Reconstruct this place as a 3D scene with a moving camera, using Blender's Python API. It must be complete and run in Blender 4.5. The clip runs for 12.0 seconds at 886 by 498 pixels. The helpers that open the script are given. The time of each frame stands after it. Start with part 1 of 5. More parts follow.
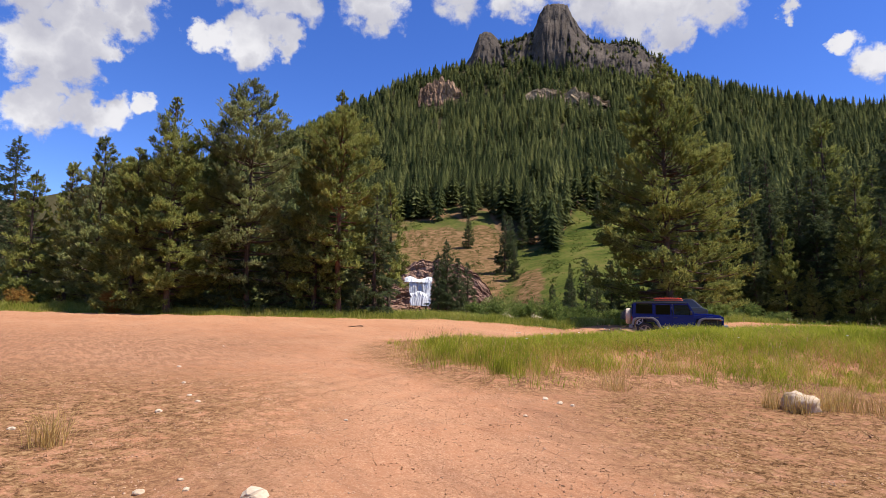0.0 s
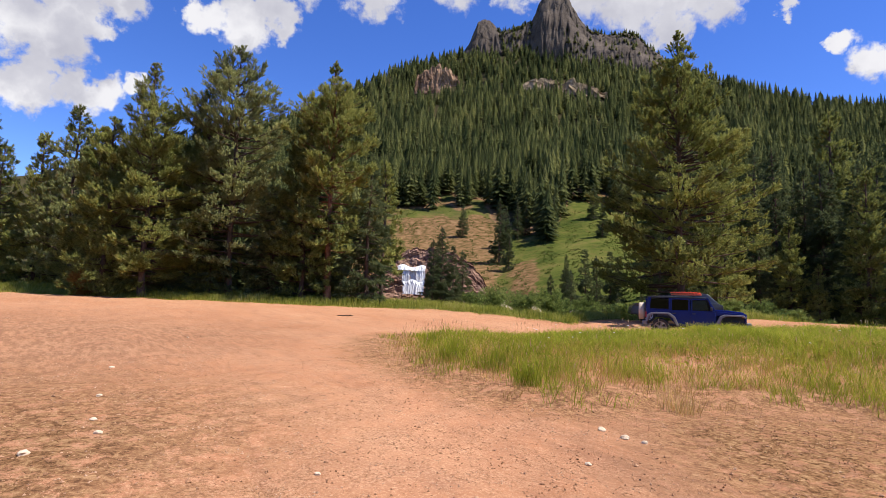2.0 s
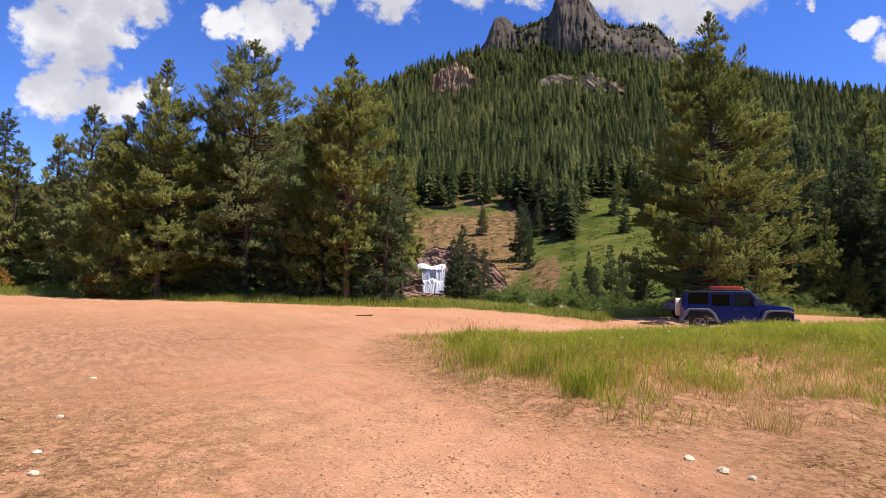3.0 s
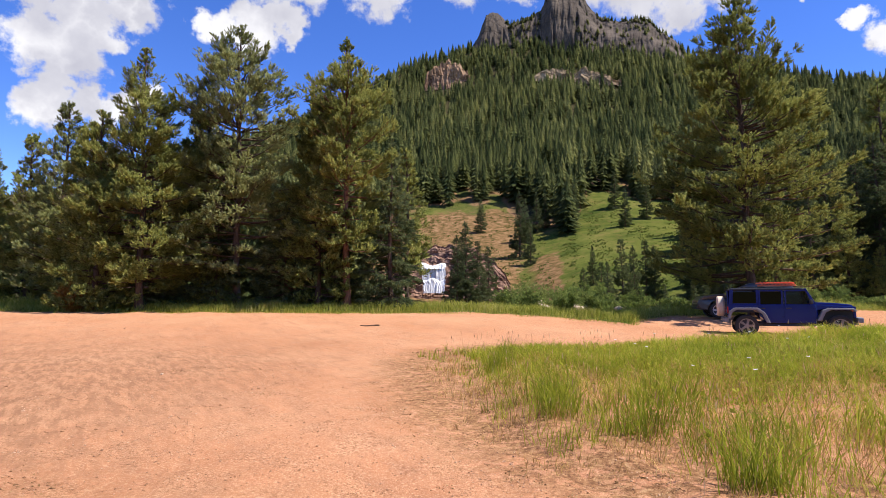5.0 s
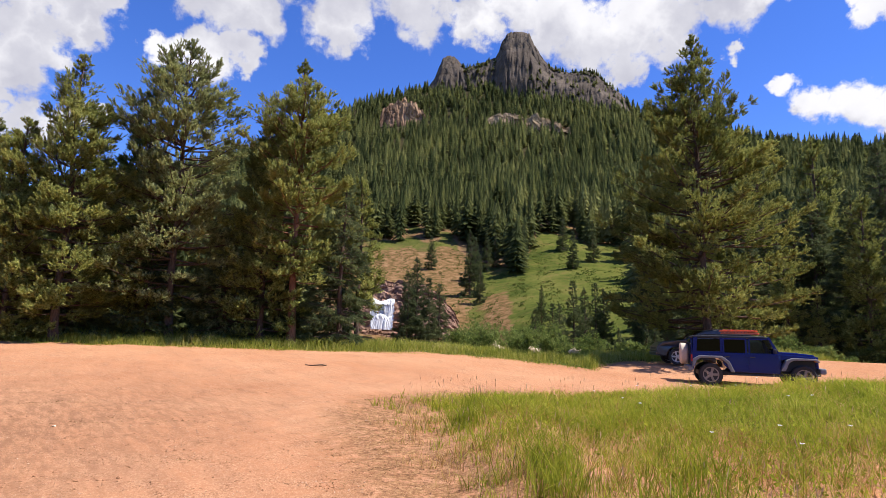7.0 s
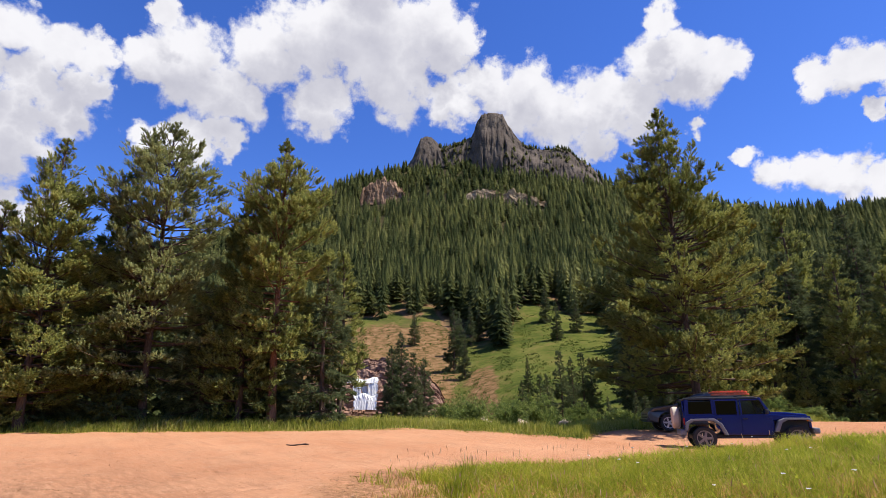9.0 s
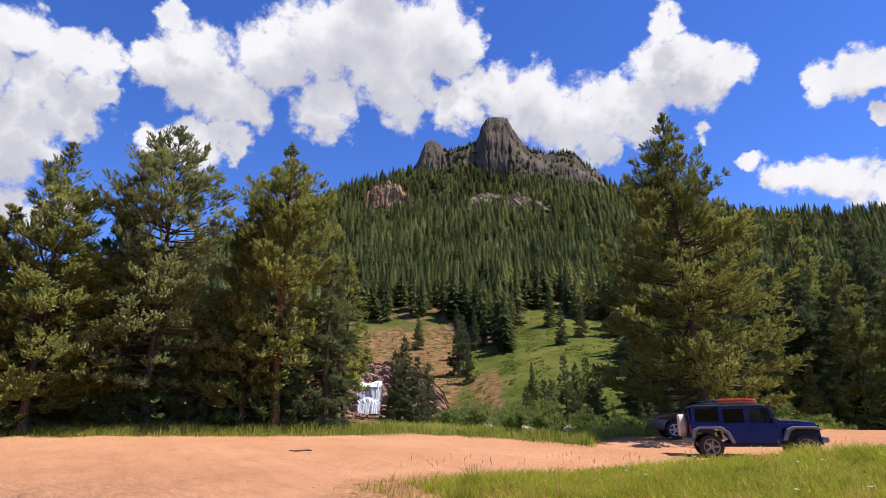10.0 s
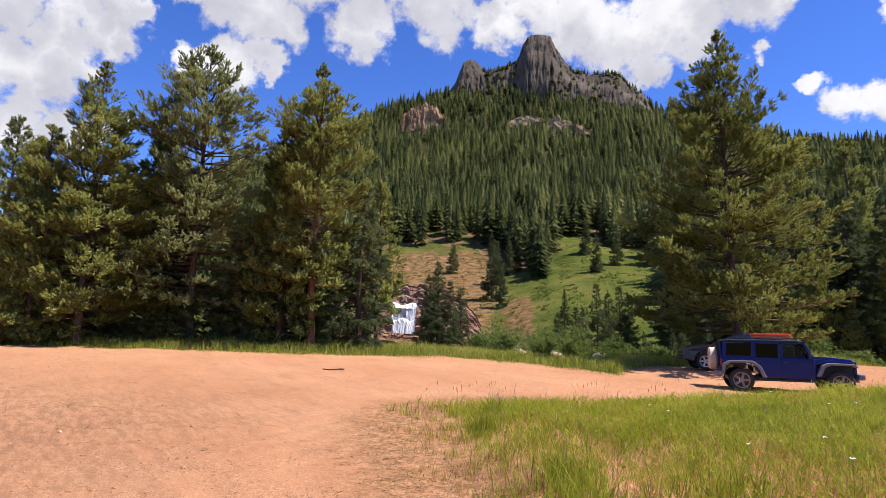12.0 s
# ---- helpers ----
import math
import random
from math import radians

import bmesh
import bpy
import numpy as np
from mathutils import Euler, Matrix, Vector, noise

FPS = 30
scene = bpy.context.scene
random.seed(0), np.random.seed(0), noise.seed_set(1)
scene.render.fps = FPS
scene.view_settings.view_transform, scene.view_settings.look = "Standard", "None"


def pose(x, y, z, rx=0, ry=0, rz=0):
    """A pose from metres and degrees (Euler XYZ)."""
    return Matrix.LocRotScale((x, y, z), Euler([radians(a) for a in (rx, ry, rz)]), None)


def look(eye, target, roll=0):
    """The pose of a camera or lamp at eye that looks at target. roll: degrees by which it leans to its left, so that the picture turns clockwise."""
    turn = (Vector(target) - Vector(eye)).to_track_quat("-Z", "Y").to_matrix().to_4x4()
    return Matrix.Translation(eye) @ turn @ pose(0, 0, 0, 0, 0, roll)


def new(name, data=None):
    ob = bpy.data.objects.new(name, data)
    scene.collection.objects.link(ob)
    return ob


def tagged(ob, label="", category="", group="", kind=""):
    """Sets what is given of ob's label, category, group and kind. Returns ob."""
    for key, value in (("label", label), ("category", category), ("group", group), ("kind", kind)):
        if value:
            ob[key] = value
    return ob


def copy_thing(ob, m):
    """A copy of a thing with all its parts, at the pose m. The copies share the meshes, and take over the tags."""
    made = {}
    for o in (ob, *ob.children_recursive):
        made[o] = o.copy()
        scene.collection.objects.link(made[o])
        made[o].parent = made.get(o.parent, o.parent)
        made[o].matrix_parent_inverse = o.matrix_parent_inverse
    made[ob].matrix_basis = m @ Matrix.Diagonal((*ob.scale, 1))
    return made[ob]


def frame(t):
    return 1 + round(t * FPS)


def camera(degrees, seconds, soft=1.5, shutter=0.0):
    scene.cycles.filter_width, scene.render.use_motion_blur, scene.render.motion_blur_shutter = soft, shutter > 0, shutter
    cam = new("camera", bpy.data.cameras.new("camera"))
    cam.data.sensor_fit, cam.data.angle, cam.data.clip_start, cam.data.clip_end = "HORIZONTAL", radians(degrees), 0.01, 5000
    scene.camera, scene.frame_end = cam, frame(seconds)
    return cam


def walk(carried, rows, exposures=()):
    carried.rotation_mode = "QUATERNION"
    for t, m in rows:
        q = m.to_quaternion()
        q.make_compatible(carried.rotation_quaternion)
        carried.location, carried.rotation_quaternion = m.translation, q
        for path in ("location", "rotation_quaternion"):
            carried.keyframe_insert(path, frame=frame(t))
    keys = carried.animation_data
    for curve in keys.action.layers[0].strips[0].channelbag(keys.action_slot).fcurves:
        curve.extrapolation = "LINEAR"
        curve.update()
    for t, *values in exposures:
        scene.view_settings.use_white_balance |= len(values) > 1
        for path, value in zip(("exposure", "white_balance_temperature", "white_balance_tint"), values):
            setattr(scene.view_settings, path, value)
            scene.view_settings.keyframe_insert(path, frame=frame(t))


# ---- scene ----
cam = camera(76.0, 12.0, soft=0.6)
PATH = [
    (0, pose(1.447, -0.450, 1.160, 96.18, -2.05, 1.34)),
    (0.5, pose(1.364, 0.063, 1.178, 97.46, -1.87, 1.06)),
    (1, pose(1.301, 0.659, 1.177, 97.33, -2.38, 0.84)),
    (1.5, pose(1.189, 1.227, 1.209, 96.21, -2.83, 0.49)),
    (2, pose(1.124, 1.793, 1.185, 95.13, -3.30, 0.50)),
    (2.5, pose(1.022, 2.344, 1.144, 95.07, -3.16, 1.51)),
    (2.7, pose(0.999, 2.605, 1.128, 95.02, -2.94, 2.15)),
    (4.3, pose(0.558, 4.563, 1.296, 94.58, -1.74, 2.55)),
    (4.5, pose(0.415, 4.823, 1.302, 94.65, -1.51, 2.30)),
    (5, pose(0.262, 5.477, 1.377, 94.78, -1.12, 2.33)),
    (5.5, pose(0.146, 6.080, 1.406, 95.37, -2.55, 0.85)),
    (6, pose(0.014, 6.485, 1.412, 96.17, -3.87, -1.06)),
    (6.5, pose(-0.003, 6.717, 1.425, 97.14, -3.56, -2.12)),
    (7, pose(-0.070, 6.766, 1.447, 98.64, -2.73, -3.04)),
    (7.5, pose(-0.106, 6.807, 1.344, 101.36, -1.61, -3.93)),
    (9.5, pose(-0.100, 6.864, 1.232, 106.62, -0.53, -4.43)),
    (10, pose(-0.105, 6.925, 1.305, 106.65, -0.91, -4.08)),
    (10.5, pose(-0.109, 6.935, 1.349, 105.32, -0.80, -2.46)),
    (11, pose(-0.036, 6.976, 1.407, 103.81, -1.04, -0.61)),
    (11.5, pose(-0.011, 7.014, 1.441, 101.76, -2.29, -0.25)),
    (12, pose(0.052, 7.124, 1.440, 98.95, -2.72, -0.79)),
]
walk(cam, PATH, [(0, 0.56), (2.5, 0.64), (5.5, 0.80), (7.5, 0.74), (9.5, 0.66), (12, 0.74)])

# ---- world and sun ----
SUN_AZ, SUN_EL = 99.0, 62.0          # degrees from +y towards +x, degrees up


def direction(az, el):
    a, e = radians(az), radians(el)
    return Vector((math.sin(a) * math.cos(e), math.cos(a) * math.cos(e), math.sin(e)))


sun = new("sun", bpy.data.lights.new("sun", "SUN"))
sun.data.energy, sun.data.angle, sun.data.color = 4.9, radians(0.53), (1.0, 0.96, 0.90)
sun.matrix_world = look(direction(SUN_AZ, SUN_EL) * 60, (0, 0, 0))

# cumulus clouds as groups of puffs: azimuth, elevation, radius in degrees
CLOUD_TALL = [(-26.9, 30.5, 2.6), (-23.5, 31.4, 3.9), (-19.3, 29.3, 3.5), (-15.2, 33.6, 4.1), (-10.6, 35.9, 4.6), (-9.9, 29.8, 3.5),
              (-5.5, 36.9, 5.7), (-1.3, 33.1, 4.3), (2.5, 37.4, 4.2), (5.8, 36.9, 2.4), (4.5, 34.6, 2.2), (-25.7, 34.7, 1.6), (-5.3, 42.7, 3.5)]
CLOUD_RIDGE = [(5.2, 30.7, 2.8), (9.1, 32.2, 3.0), (13.5, 30.9, 3.8), (17.8, 29.5, 3.8), (21.4, 29.2, 3.2), (24.9, 29.2, 3.1),
               (28.8, 35.5, 2.0), (27.0, 32.4, 3.0), (31.2, 30.6, 2.9), (34.0, 31.4, 2.1), (30.5, 33.0, 2.4), (20.5, 26.3, 2.2)]
CLOUD_EAST = [(41.4, 27.5, 1.9), (43.6, 27.7, 2.1), (45.7, 27.9, 1.7), (44.7, 24.2, 1.0), (35.2, 23.5, 1.2), (47.9, 25.4, 2.4),
              (37.1, 20.8, 2.0), (39.7, 20.5, 2.2), (42.1, 19.7, 2.2), (44.6, 18.2, 1.9), (29.8, 26.1, 1.1)]
CLOUD_WEST = [(-37.7, 29.7, 2.5), (-34.2, 29.2, 2.4), (-31.5, 29.2, 2.0), (-35.2, 26.1, 2.6), (-36.2, 21.2, 2.3), (-34.2, 21.0, 1.7),
              (-31.5, 26.8, 2.0), (-25.6, 24.4, 1.6), (-22.3, 24.6, 2.4), (-19.0, 25.2, 1.8),
              (-39.8, 25.8, 3.6), (-39.2, 19.8, 2.8), (-37.1, 18.8, 2.7), (-35.2, 15.6, 2.0), (-38.2, 15.2, 2.2), (-33.1, 16.2, 1.6),
              (-30.5, 16.5, 1.1), (-32.1, 24.2, 2.7), (-36.3, 22.6, 2.9)]


class Nodes:
    """Short-hand for building a node tree."""

    def __init__(self, tree):
        self.tree = tree
        tree.nodes.clear()

    def add(self, kind, **values):
        node = self.tree.nodes.new(kind)
        for key, value in values.items():
            if key == "operation":
                node.operation = value
            elif key == "blend":
                node.blend_type = value
            elif key == "data_type":
                node.data_type = value
        return node

    def wire(self, a, b):
        self.tree.links.new(a, b)
        return b

    def feed(self, socket, value):
        if isinstance(value, bpy.types.NodeSocket):
            self.tree.links.new(value, socket)
        else:
            socket.default_value = value

    def math(self, op, a, b=0.0, c=0.0, clamp=False):
        n = self.add("ShaderNodeMath", operation=op)
        n.use_clamp = clamp
        for s, v in zip(n.inputs, (a, b, c)):
            self.feed(s, v)
        return n.outputs[0]

    def vec(self, op, a, b=(0, 0, 0), scale=None):
        n = self.add("ShaderNodeVectorMath", operation=op)
        self.feed(n.inputs[0], a)
        self.feed(n.inputs[1], b)
        if scale is not None:
            self.feed(n.inputs[3], scale)
        return n.outputs[1] if op in ("DISTANCE", "DOT_PRODUCT", "LENGTH") else n.outputs[0]

    def noise(self, vector, scale, detail=4.0, rough=0.55, distortion=0.0):
        n = self.add("ShaderNodeTexNoise")
        self.feed(n.inputs["Vector"], vector)
        n.inputs["Scale"].default_value = scale
        n.inputs["Detail"].default_value = detail
        n.inputs["Roughness"].default_value = rough
        n.inputs["Distortion"].default_value = distortion
        return n

    def ramp(self, fac, *stops):
        n = self.add("ShaderNodeValToRGB")
        self.feed(n.inputs[0], fac)
        el = n.color_ramp.elements
        while len(el) < len(stops):
            el.new(0.5)
        for e, (p, c) in zip(el, stops):
            e.position, e.color = p, (*c, 1.0) if len(c) == 3 else c
        return n.outputs[0]

    def mix(self, fac, a, b, blend="MIX"):
        n = self.add("ShaderNodeMix", data_type="RGBA", blend=blend)
        self.feed(n.inputs[0], fac)
        for s, v in ((n.inputs[6], a), (n.inputs[7], b)):
            self.feed(s, (*v, 1.0) if isinstance(v, tuple) and len(v) == 3 else v)
        return n.outputs[2]

    def smooth(self, value, low, high):
        n = self.add("ShaderNodeMapRange")
        n.interpolation_type = "SMOOTHSTEP"
        self.feed(n.inputs[0], value)
        n.inputs[1].default_value, n.inputs[2].default_value = low, high
        return n.outputs[0]


world = bpy.data.worlds.new("sky")
scene.world = world
world.use_nodes = True
w = Nodes(world.node_tree)
sky = w.add("ShaderNodeTexSky")
sky.sky_type, sky.sun_disc = "NISHITA", False
sky.sun_elevation, sky.sun_rotation = radians(SUN_EL), radians(SUN_AZ)
sky.altitude, sky.air_density, sky.dust_density, sky.ozone_density = 2800, 1.0, 0.2, 3.0
away = w.add("ShaderNodeTexCoord").outputs["Generated"]
swirl = w.noise(away, 11.0, 4.0, 0.55).outputs["Color"]
ripple = w.noise(away, 42.0, 6.0, 0.6).outputs["Color"]
bent = w.vec("ADD", away, w.vec("SCALE", w.vec("SUBTRACT", swirl, (0.5, 0.5, 0.5)), scale=0.075))
bent = w.vec("ADD", bent, w.vec("SCALE", w.vec("SUBTRACT", ripple, (0.5, 0.5, 0.5)), scale=0.048))
above = w.vec("ADD", bent, (0.0, -0.02, 0.05))
inside = higher = None
for az, el, size in CLOUD_TALL + CLOUD_RIDGE + CLOUD_EAST + CLOUD_WEST:
    middle, edge_ = tuple(direction(az, el)), -1.0 / radians(size * 1.06)
    here = w.math("MULTIPLY_ADD", w.vec("DISTANCE", bent, middle), edge_, 1.0)
    there = w.math("MULTIPLY_ADD", w.vec("DISTANCE", above, middle), edge_, 1.0)
    inside = here if inside is None else w.math("MAXIMUM", inside, here)
    higher = there if higher is None else w.math("MAXIMUM", higher, there)
# more cumulus round the rest of the sky, behind the walker
rest = w.math("MULTIPLY", w.smooth(w.noise(away, 3.2, 2.0).outputs["Fac"], 0.52, 0.72),
              w.smooth(w.vec("DOT_PRODUCT", away, (0.12, 0.85, 0.5)), 0.62, 0.45))
inside = w.math("MAXIMUM", inside, w.math("MULTIPLY_ADD", rest, 1.6, -1.0))
curl = w.noise(away, 26.0, 8.0, 0.62).outputs["Fac"]
fringe = w.smooth(inside, -0.35, 0.10)
body = w.math("ADD", inside, w.math("MULTIPLY", w.math("MULTIPLY_ADD", curl, 1.35, -0.70), fringe))
cover = w.smooth(body, -0.06, 0.36)
core = w.math("MULTIPLY_ADD", w.smooth(higher, -0.15, 0.65), 0.75, w.math("MULTIPLY_ADD", w.noise(away, 15.0, 6.0, 0.55).outputs["Fac"], 1.1, -0.50), clamp=True)
white = w.mix(core, (5.9, 5.85, 6.1), (3.5, 3.5, 4.05))
deep = w.add("ShaderNodeHueSaturation")
deep.inputs["Hue"].default_value, deep.inputs["Saturation"].default_value, deep.inputs["Value"].default_value = 0.518, 1.25, 1.50
w.wire(sky.outputs[0], deep.inputs["Color"])
dome = w.mix(cover, deep.outputs[0], white)
back = w.add("ShaderNodeBackground")
w.wire(dome, back.inputs[0])
back.inputs[1].default_value = 0.1
w.wire(back.outputs[0], w.add("ShaderNodeOutputWorld").inputs[0])


# ---- materials ----
def material(name):
    m = bpy.data.materials.new(name)
    m.use_nodes = True
    return m, Nodes(m.node_tree)


def finish(m, n, color, rough=0.8, metal=0.0, bump=None, strength=0.4, distance=0.02, through_light=None, coat=0.0, spec=0.5):
    out = n.add("ShaderNodeOutputMaterial")
    p = n.add("ShaderNodeBsdfPrincipled")
    n.feed(p.inputs["Base Color"], color if not isinstance(color, tuple) else (*color, 1.0))
    n.feed(p.inputs["Roughness"], rough)
    p.inputs["Metallic"].default_value = metal
    p.inputs["Coat Weight"].default_value = coat
    p.inputs["Specular IOR Level"].default_value = spec
    if bump is not None:
        b = n.add("ShaderNodeBump")
        b.inputs["Strength"].default_value, b.inputs["Distance"].default_value = strength, distance
        n.feed(b.inputs["Height"], bump)
        n.wire(b.outputs[0], p.inputs["Normal"])
    if through_light is not None:
        t = n.add("ShaderNodeBsdfTranslucent")
        n.feed(t.inputs[0], color)
        mixer = n.add("ShaderNodeMixShader")
        mixer.inputs[0].default_value = through_light
        n.wire(p.outputs[0], mixer.inputs[1])
        n.wire(t.outputs[0], mixer.inputs[2])
        n.wire(mixer.outputs[0], out.inputs[0])
    else:
        n.wire(p.outputs[0], out.inputs[0])
    return m


def spot(n):
    """World position."""
    return n.add("ShaderNodeNewGeometry").outputs["Position"]


def plain(name, color, rough=0.5, metal=0.0, grain=60.0, amount=0.12, coat=0.0, bump=0.0, spec=0.5):
    m, n = material(name)
    v = n.add("ShaderNodeTexCoord").outputs["Object"]
    f = n.noise(v, grain, 4.0).outputs["Fac"]
    g = n.noise(v, grain * 0.06, 3.0).outputs["Fac"]
    both = n.math("MULTIPLY_ADD", f, 0.4, n.math("MULTIPLY", g, 0.6))
    lo = tuple(max(0.0, c * (1 - amount * 2)) for c in color)
    hi = tuple(min(1.0, c * (1 + amount * 2)) for c in color)
    c = n.ramp(both, (0.3, lo), (0.7, hi))
    r = n.math("MULTIPLY_ADD", both, 0.2, rough - 0.1, clamp=True)
    return finish(m, n, c, r, metal, bump=f if bump else None, strength=bump, coat=coat, spec=spec)


def foliage(name, dark, mid, light, share=0.3, spread=0.35, share_=0.58):
    m, n = material(name)
    island = n.add("ShaderNodeNewGeometry").outputs["Random Per Island"]
    ob = n.add("ShaderNodeObjectInfo").outputs["Random"]
    patch = n.noise(spot(n), spread, 3.0).outputs["Fac"]
    f = n.math("ADD", n.math("MULTIPLY", island, share_), n.math("ADD", n.math("MULTIPLY", ob, 0.12), n.math("MULTIPLY_ADD", patch, 0.9, -0.34)))
    c = n.ramp(f, (0.12, dark), (0.5, mid), (0.9, light))
    return finish(m, n, c, 0.8, through_light=share, spec=0.02)


def attribute(n, name):
    a = n.add("ShaderNodeAttribute")
    a.attribute_name = name
    return a.outputs["Fac"]


def ground_material():
    m, n = material("ground")
    v = spot(n)
    big = n.noise(v, 0.22, 5.0).outputs["Fac"]
    mid = n.noise(v, 1.7, 6.0, 0.6).outputs["Fac"]
    fine = n.noise(v, 24.0, 6.0, 0.7).outputs["Fac"]
    grit = n.add("ShaderNodeTexVoronoi")
    n.wire(v, grit.inputs["Vector"])
    grit.inputs["Scale"].default_value = 26.0
    tone = n.math("ADD", n.math("MULTIPLY", big, 0.55), n.math("ADD", n.math("MULTIPLY", mid, 0.35), n.math("MULTIPLY", fine, 0.3)))
    dirt = n.ramp(tone, (0.36, (0.30, 0.126, 0.060)), (0.54, (0.40, 0.180, 0.091)), (0.72, (0.47, 0.244, 0.132)))
    along = n.vec("ADD", n.vec("SCALE", (0.83, 0.55, 0.0), scale=n.math("MULTIPLY", n.vec("DOT_PRODUCT", v, (0.83, 0.55, 0.0)), 5.0)),
                  n.vec("SCALE", (-0.55, 0.83, 0.0), scale=n.vec("DOT_PRODUCT", v, (-0.55, 0.83, 0.0))))
    ruts = n.noise(along, 0.55, 6.0, 0.65, 0.3).outputs["Fac"]
    dirt = n.mix(n.math("MULTIPLY", n.smooth(ruts, 0.50, 0.68), 0.45), dirt, (0.26, 0.125, 0.072))
    dark_bits = n.math("MULTIPLY", n.smooth(n.noise(n.vec("MULTIPLY", v, (1.0, 1.7, 1.0)), 9.0, 8.0, 0.78).outputs["Fac"], 0.57, 0.66), n.smooth(mid, 0.40, 0.58))
    dirt = n.mix(n.math("MULTIPLY", dark_bits, 0.7), dirt, (0.11, 0.055, 0.03))
    speck = n.noise(v, 48.0, 3.0, 0.8).outputs["Fac"]
    clod = n.noise(v, 13.0, 6.0, 0.75).outputs["Fac"]
    dirt = n.mix(n.math("MULTIPLY", n.smooth(clod, 0.52, 0.66), n.math("MULTIPLY_ADD", n.smooth(mid, 0.40, 0.60), 0.6, 0.1)), dirt, (0.22, 0.10, 0.05))
    dirt = n.mix(n.math("MULTIPLY", n.smooth(clod, 0.46, 0.34), 0.35), dirt, (0.56, 0.33, 0.185))
    dirt = n.mix(n.math("MULTIPLY", n.smooth(speck, 0.51, 0.62), n.math("MULTIPLY_ADD", n.smooth(mid, 0.42, 0.62), 0.65, 0.12)), dirt, (0.16, 0.075, 0.038))
    dirt = n.mix(n.math("MULTIPLY", n.smooth(speck, 0.48, 0.38), 0.55), dirt, (0.60, 0.36, 0.205))
    pebbles = n.smooth(grit.outputs["Distance"], 0.16, 0.08)
    dirt = n.mix(n.math("MULTIPLY", pebbles, n.smooth(mid, 0.5, 0.65)), dirt, (0.48, 0.35, 0.26))
    loam = n.math("MULTIPLY", attribute(n, "loam"), n.math("MULTIPLY_ADD", n.smooth(n.noise(along, 1.6, 9.0, 0.78).outputs["Fac"], 0.42, 0.58), 0.75, 0.25), clamp=True)
    dirt = n.mix(n.math("MULTIPLY", loam, 0.88), dirt, n.mix(fine, (0.13, 0.058, 0.030), (0.34, 0.18, 0.10)))
    straw_color = n.ramp(n.noise(v, 14.0, 7.0, 0.75, 0.8).outputs["Fac"], (0.38, (0.06, 0.030, 0.014)), (0.50, (0.21, 0.105, 0.047)), (0.64, (0.40, 0.24, 0.115)))
    straw = n.math("MULTIPLY", attribute(n, "straw"), n.smooth(n.noise(v, 4.5, 8.0, 0.78).outputs["Fac"], 0.41, 0.51), clamp=True)
    c = n.mix(straw, dirt, straw_color)
    turf = n.ramp(n.math("ADD", n.math("MULTIPLY", n.noise(v, 0.09, 5.0).outputs["Fac"], 0.6), n.math("MULTIPLY", n.noise(v, 1.1, 6.0, 0.7).outputs["Fac"], 0.4)),
                  (0.38, (0.040, 0.055, 0.012)), (0.48, (0.078, 0.090, 0.019)), (0.56, (0.108, 0.110, 0.026)), (0.66, (0.16, 0.118, 0.042)))
    mottle = n.noise(v, 0.33, 9.0, 0.75, 0.4).outputs["Fac"]
    turf = n.mix(n.math("MULTIPLY", n.smooth(mottle, 0.52, 0.64), 0.45), turf, (0.15, 0.095, 0.04))
    turf = n.mix(n.math("MULTIPLY", n.smooth(mottle, 0.46, 0.36), 0.6), turf, (0.045, 0.062, 0.014))
    c = n.mix(n.smooth(n.math("ADD", attribute(n, "turf"), n.math("MULTIPLY_ADD", mid, 0.5, -0.25)), 0.35, 0.65), c, turf)
    scree = n.ramp(n.noise(v, 0.5, 7.0, 0.7).outputs["Fac"], (0.38, (0.075, 0.058, 0.02)), (0.50, (0.165, 0.095, 0.042)), (0.66, (0.26, 0.155, 0.08)))
    c = n.mix(n.smooth(n.math("ADD", attribute(n, "scree"), n.math("MULTIPLY_ADD", n.noise(v, 0.12, 6.0, 0.65).outputs["Fac"], 1.2, -0.6)), 0.4, 0.6), c, scree)
    litter = n.ramp(mid, (0.35, (0.035, 0.03, 0.016)), (0.65, (0.09, 0.075, 0.035)))
    c = n.mix(attribute(n, "wood"), c, litter)
    h = n.math("ADD", n.math("ADD", n.math("MULTIPLY", fine, 0.5), n.math("MULTIPLY", clod, 0.6)), n.math("ADD", n.math("MULTIPLY", mid, 0.9), n.math("MULTIPLY", pebbles, 0.25)))
    return finish(m, n, c, 0.93, bump=h, strength=0.6, distance=0.05, spec=0.0)


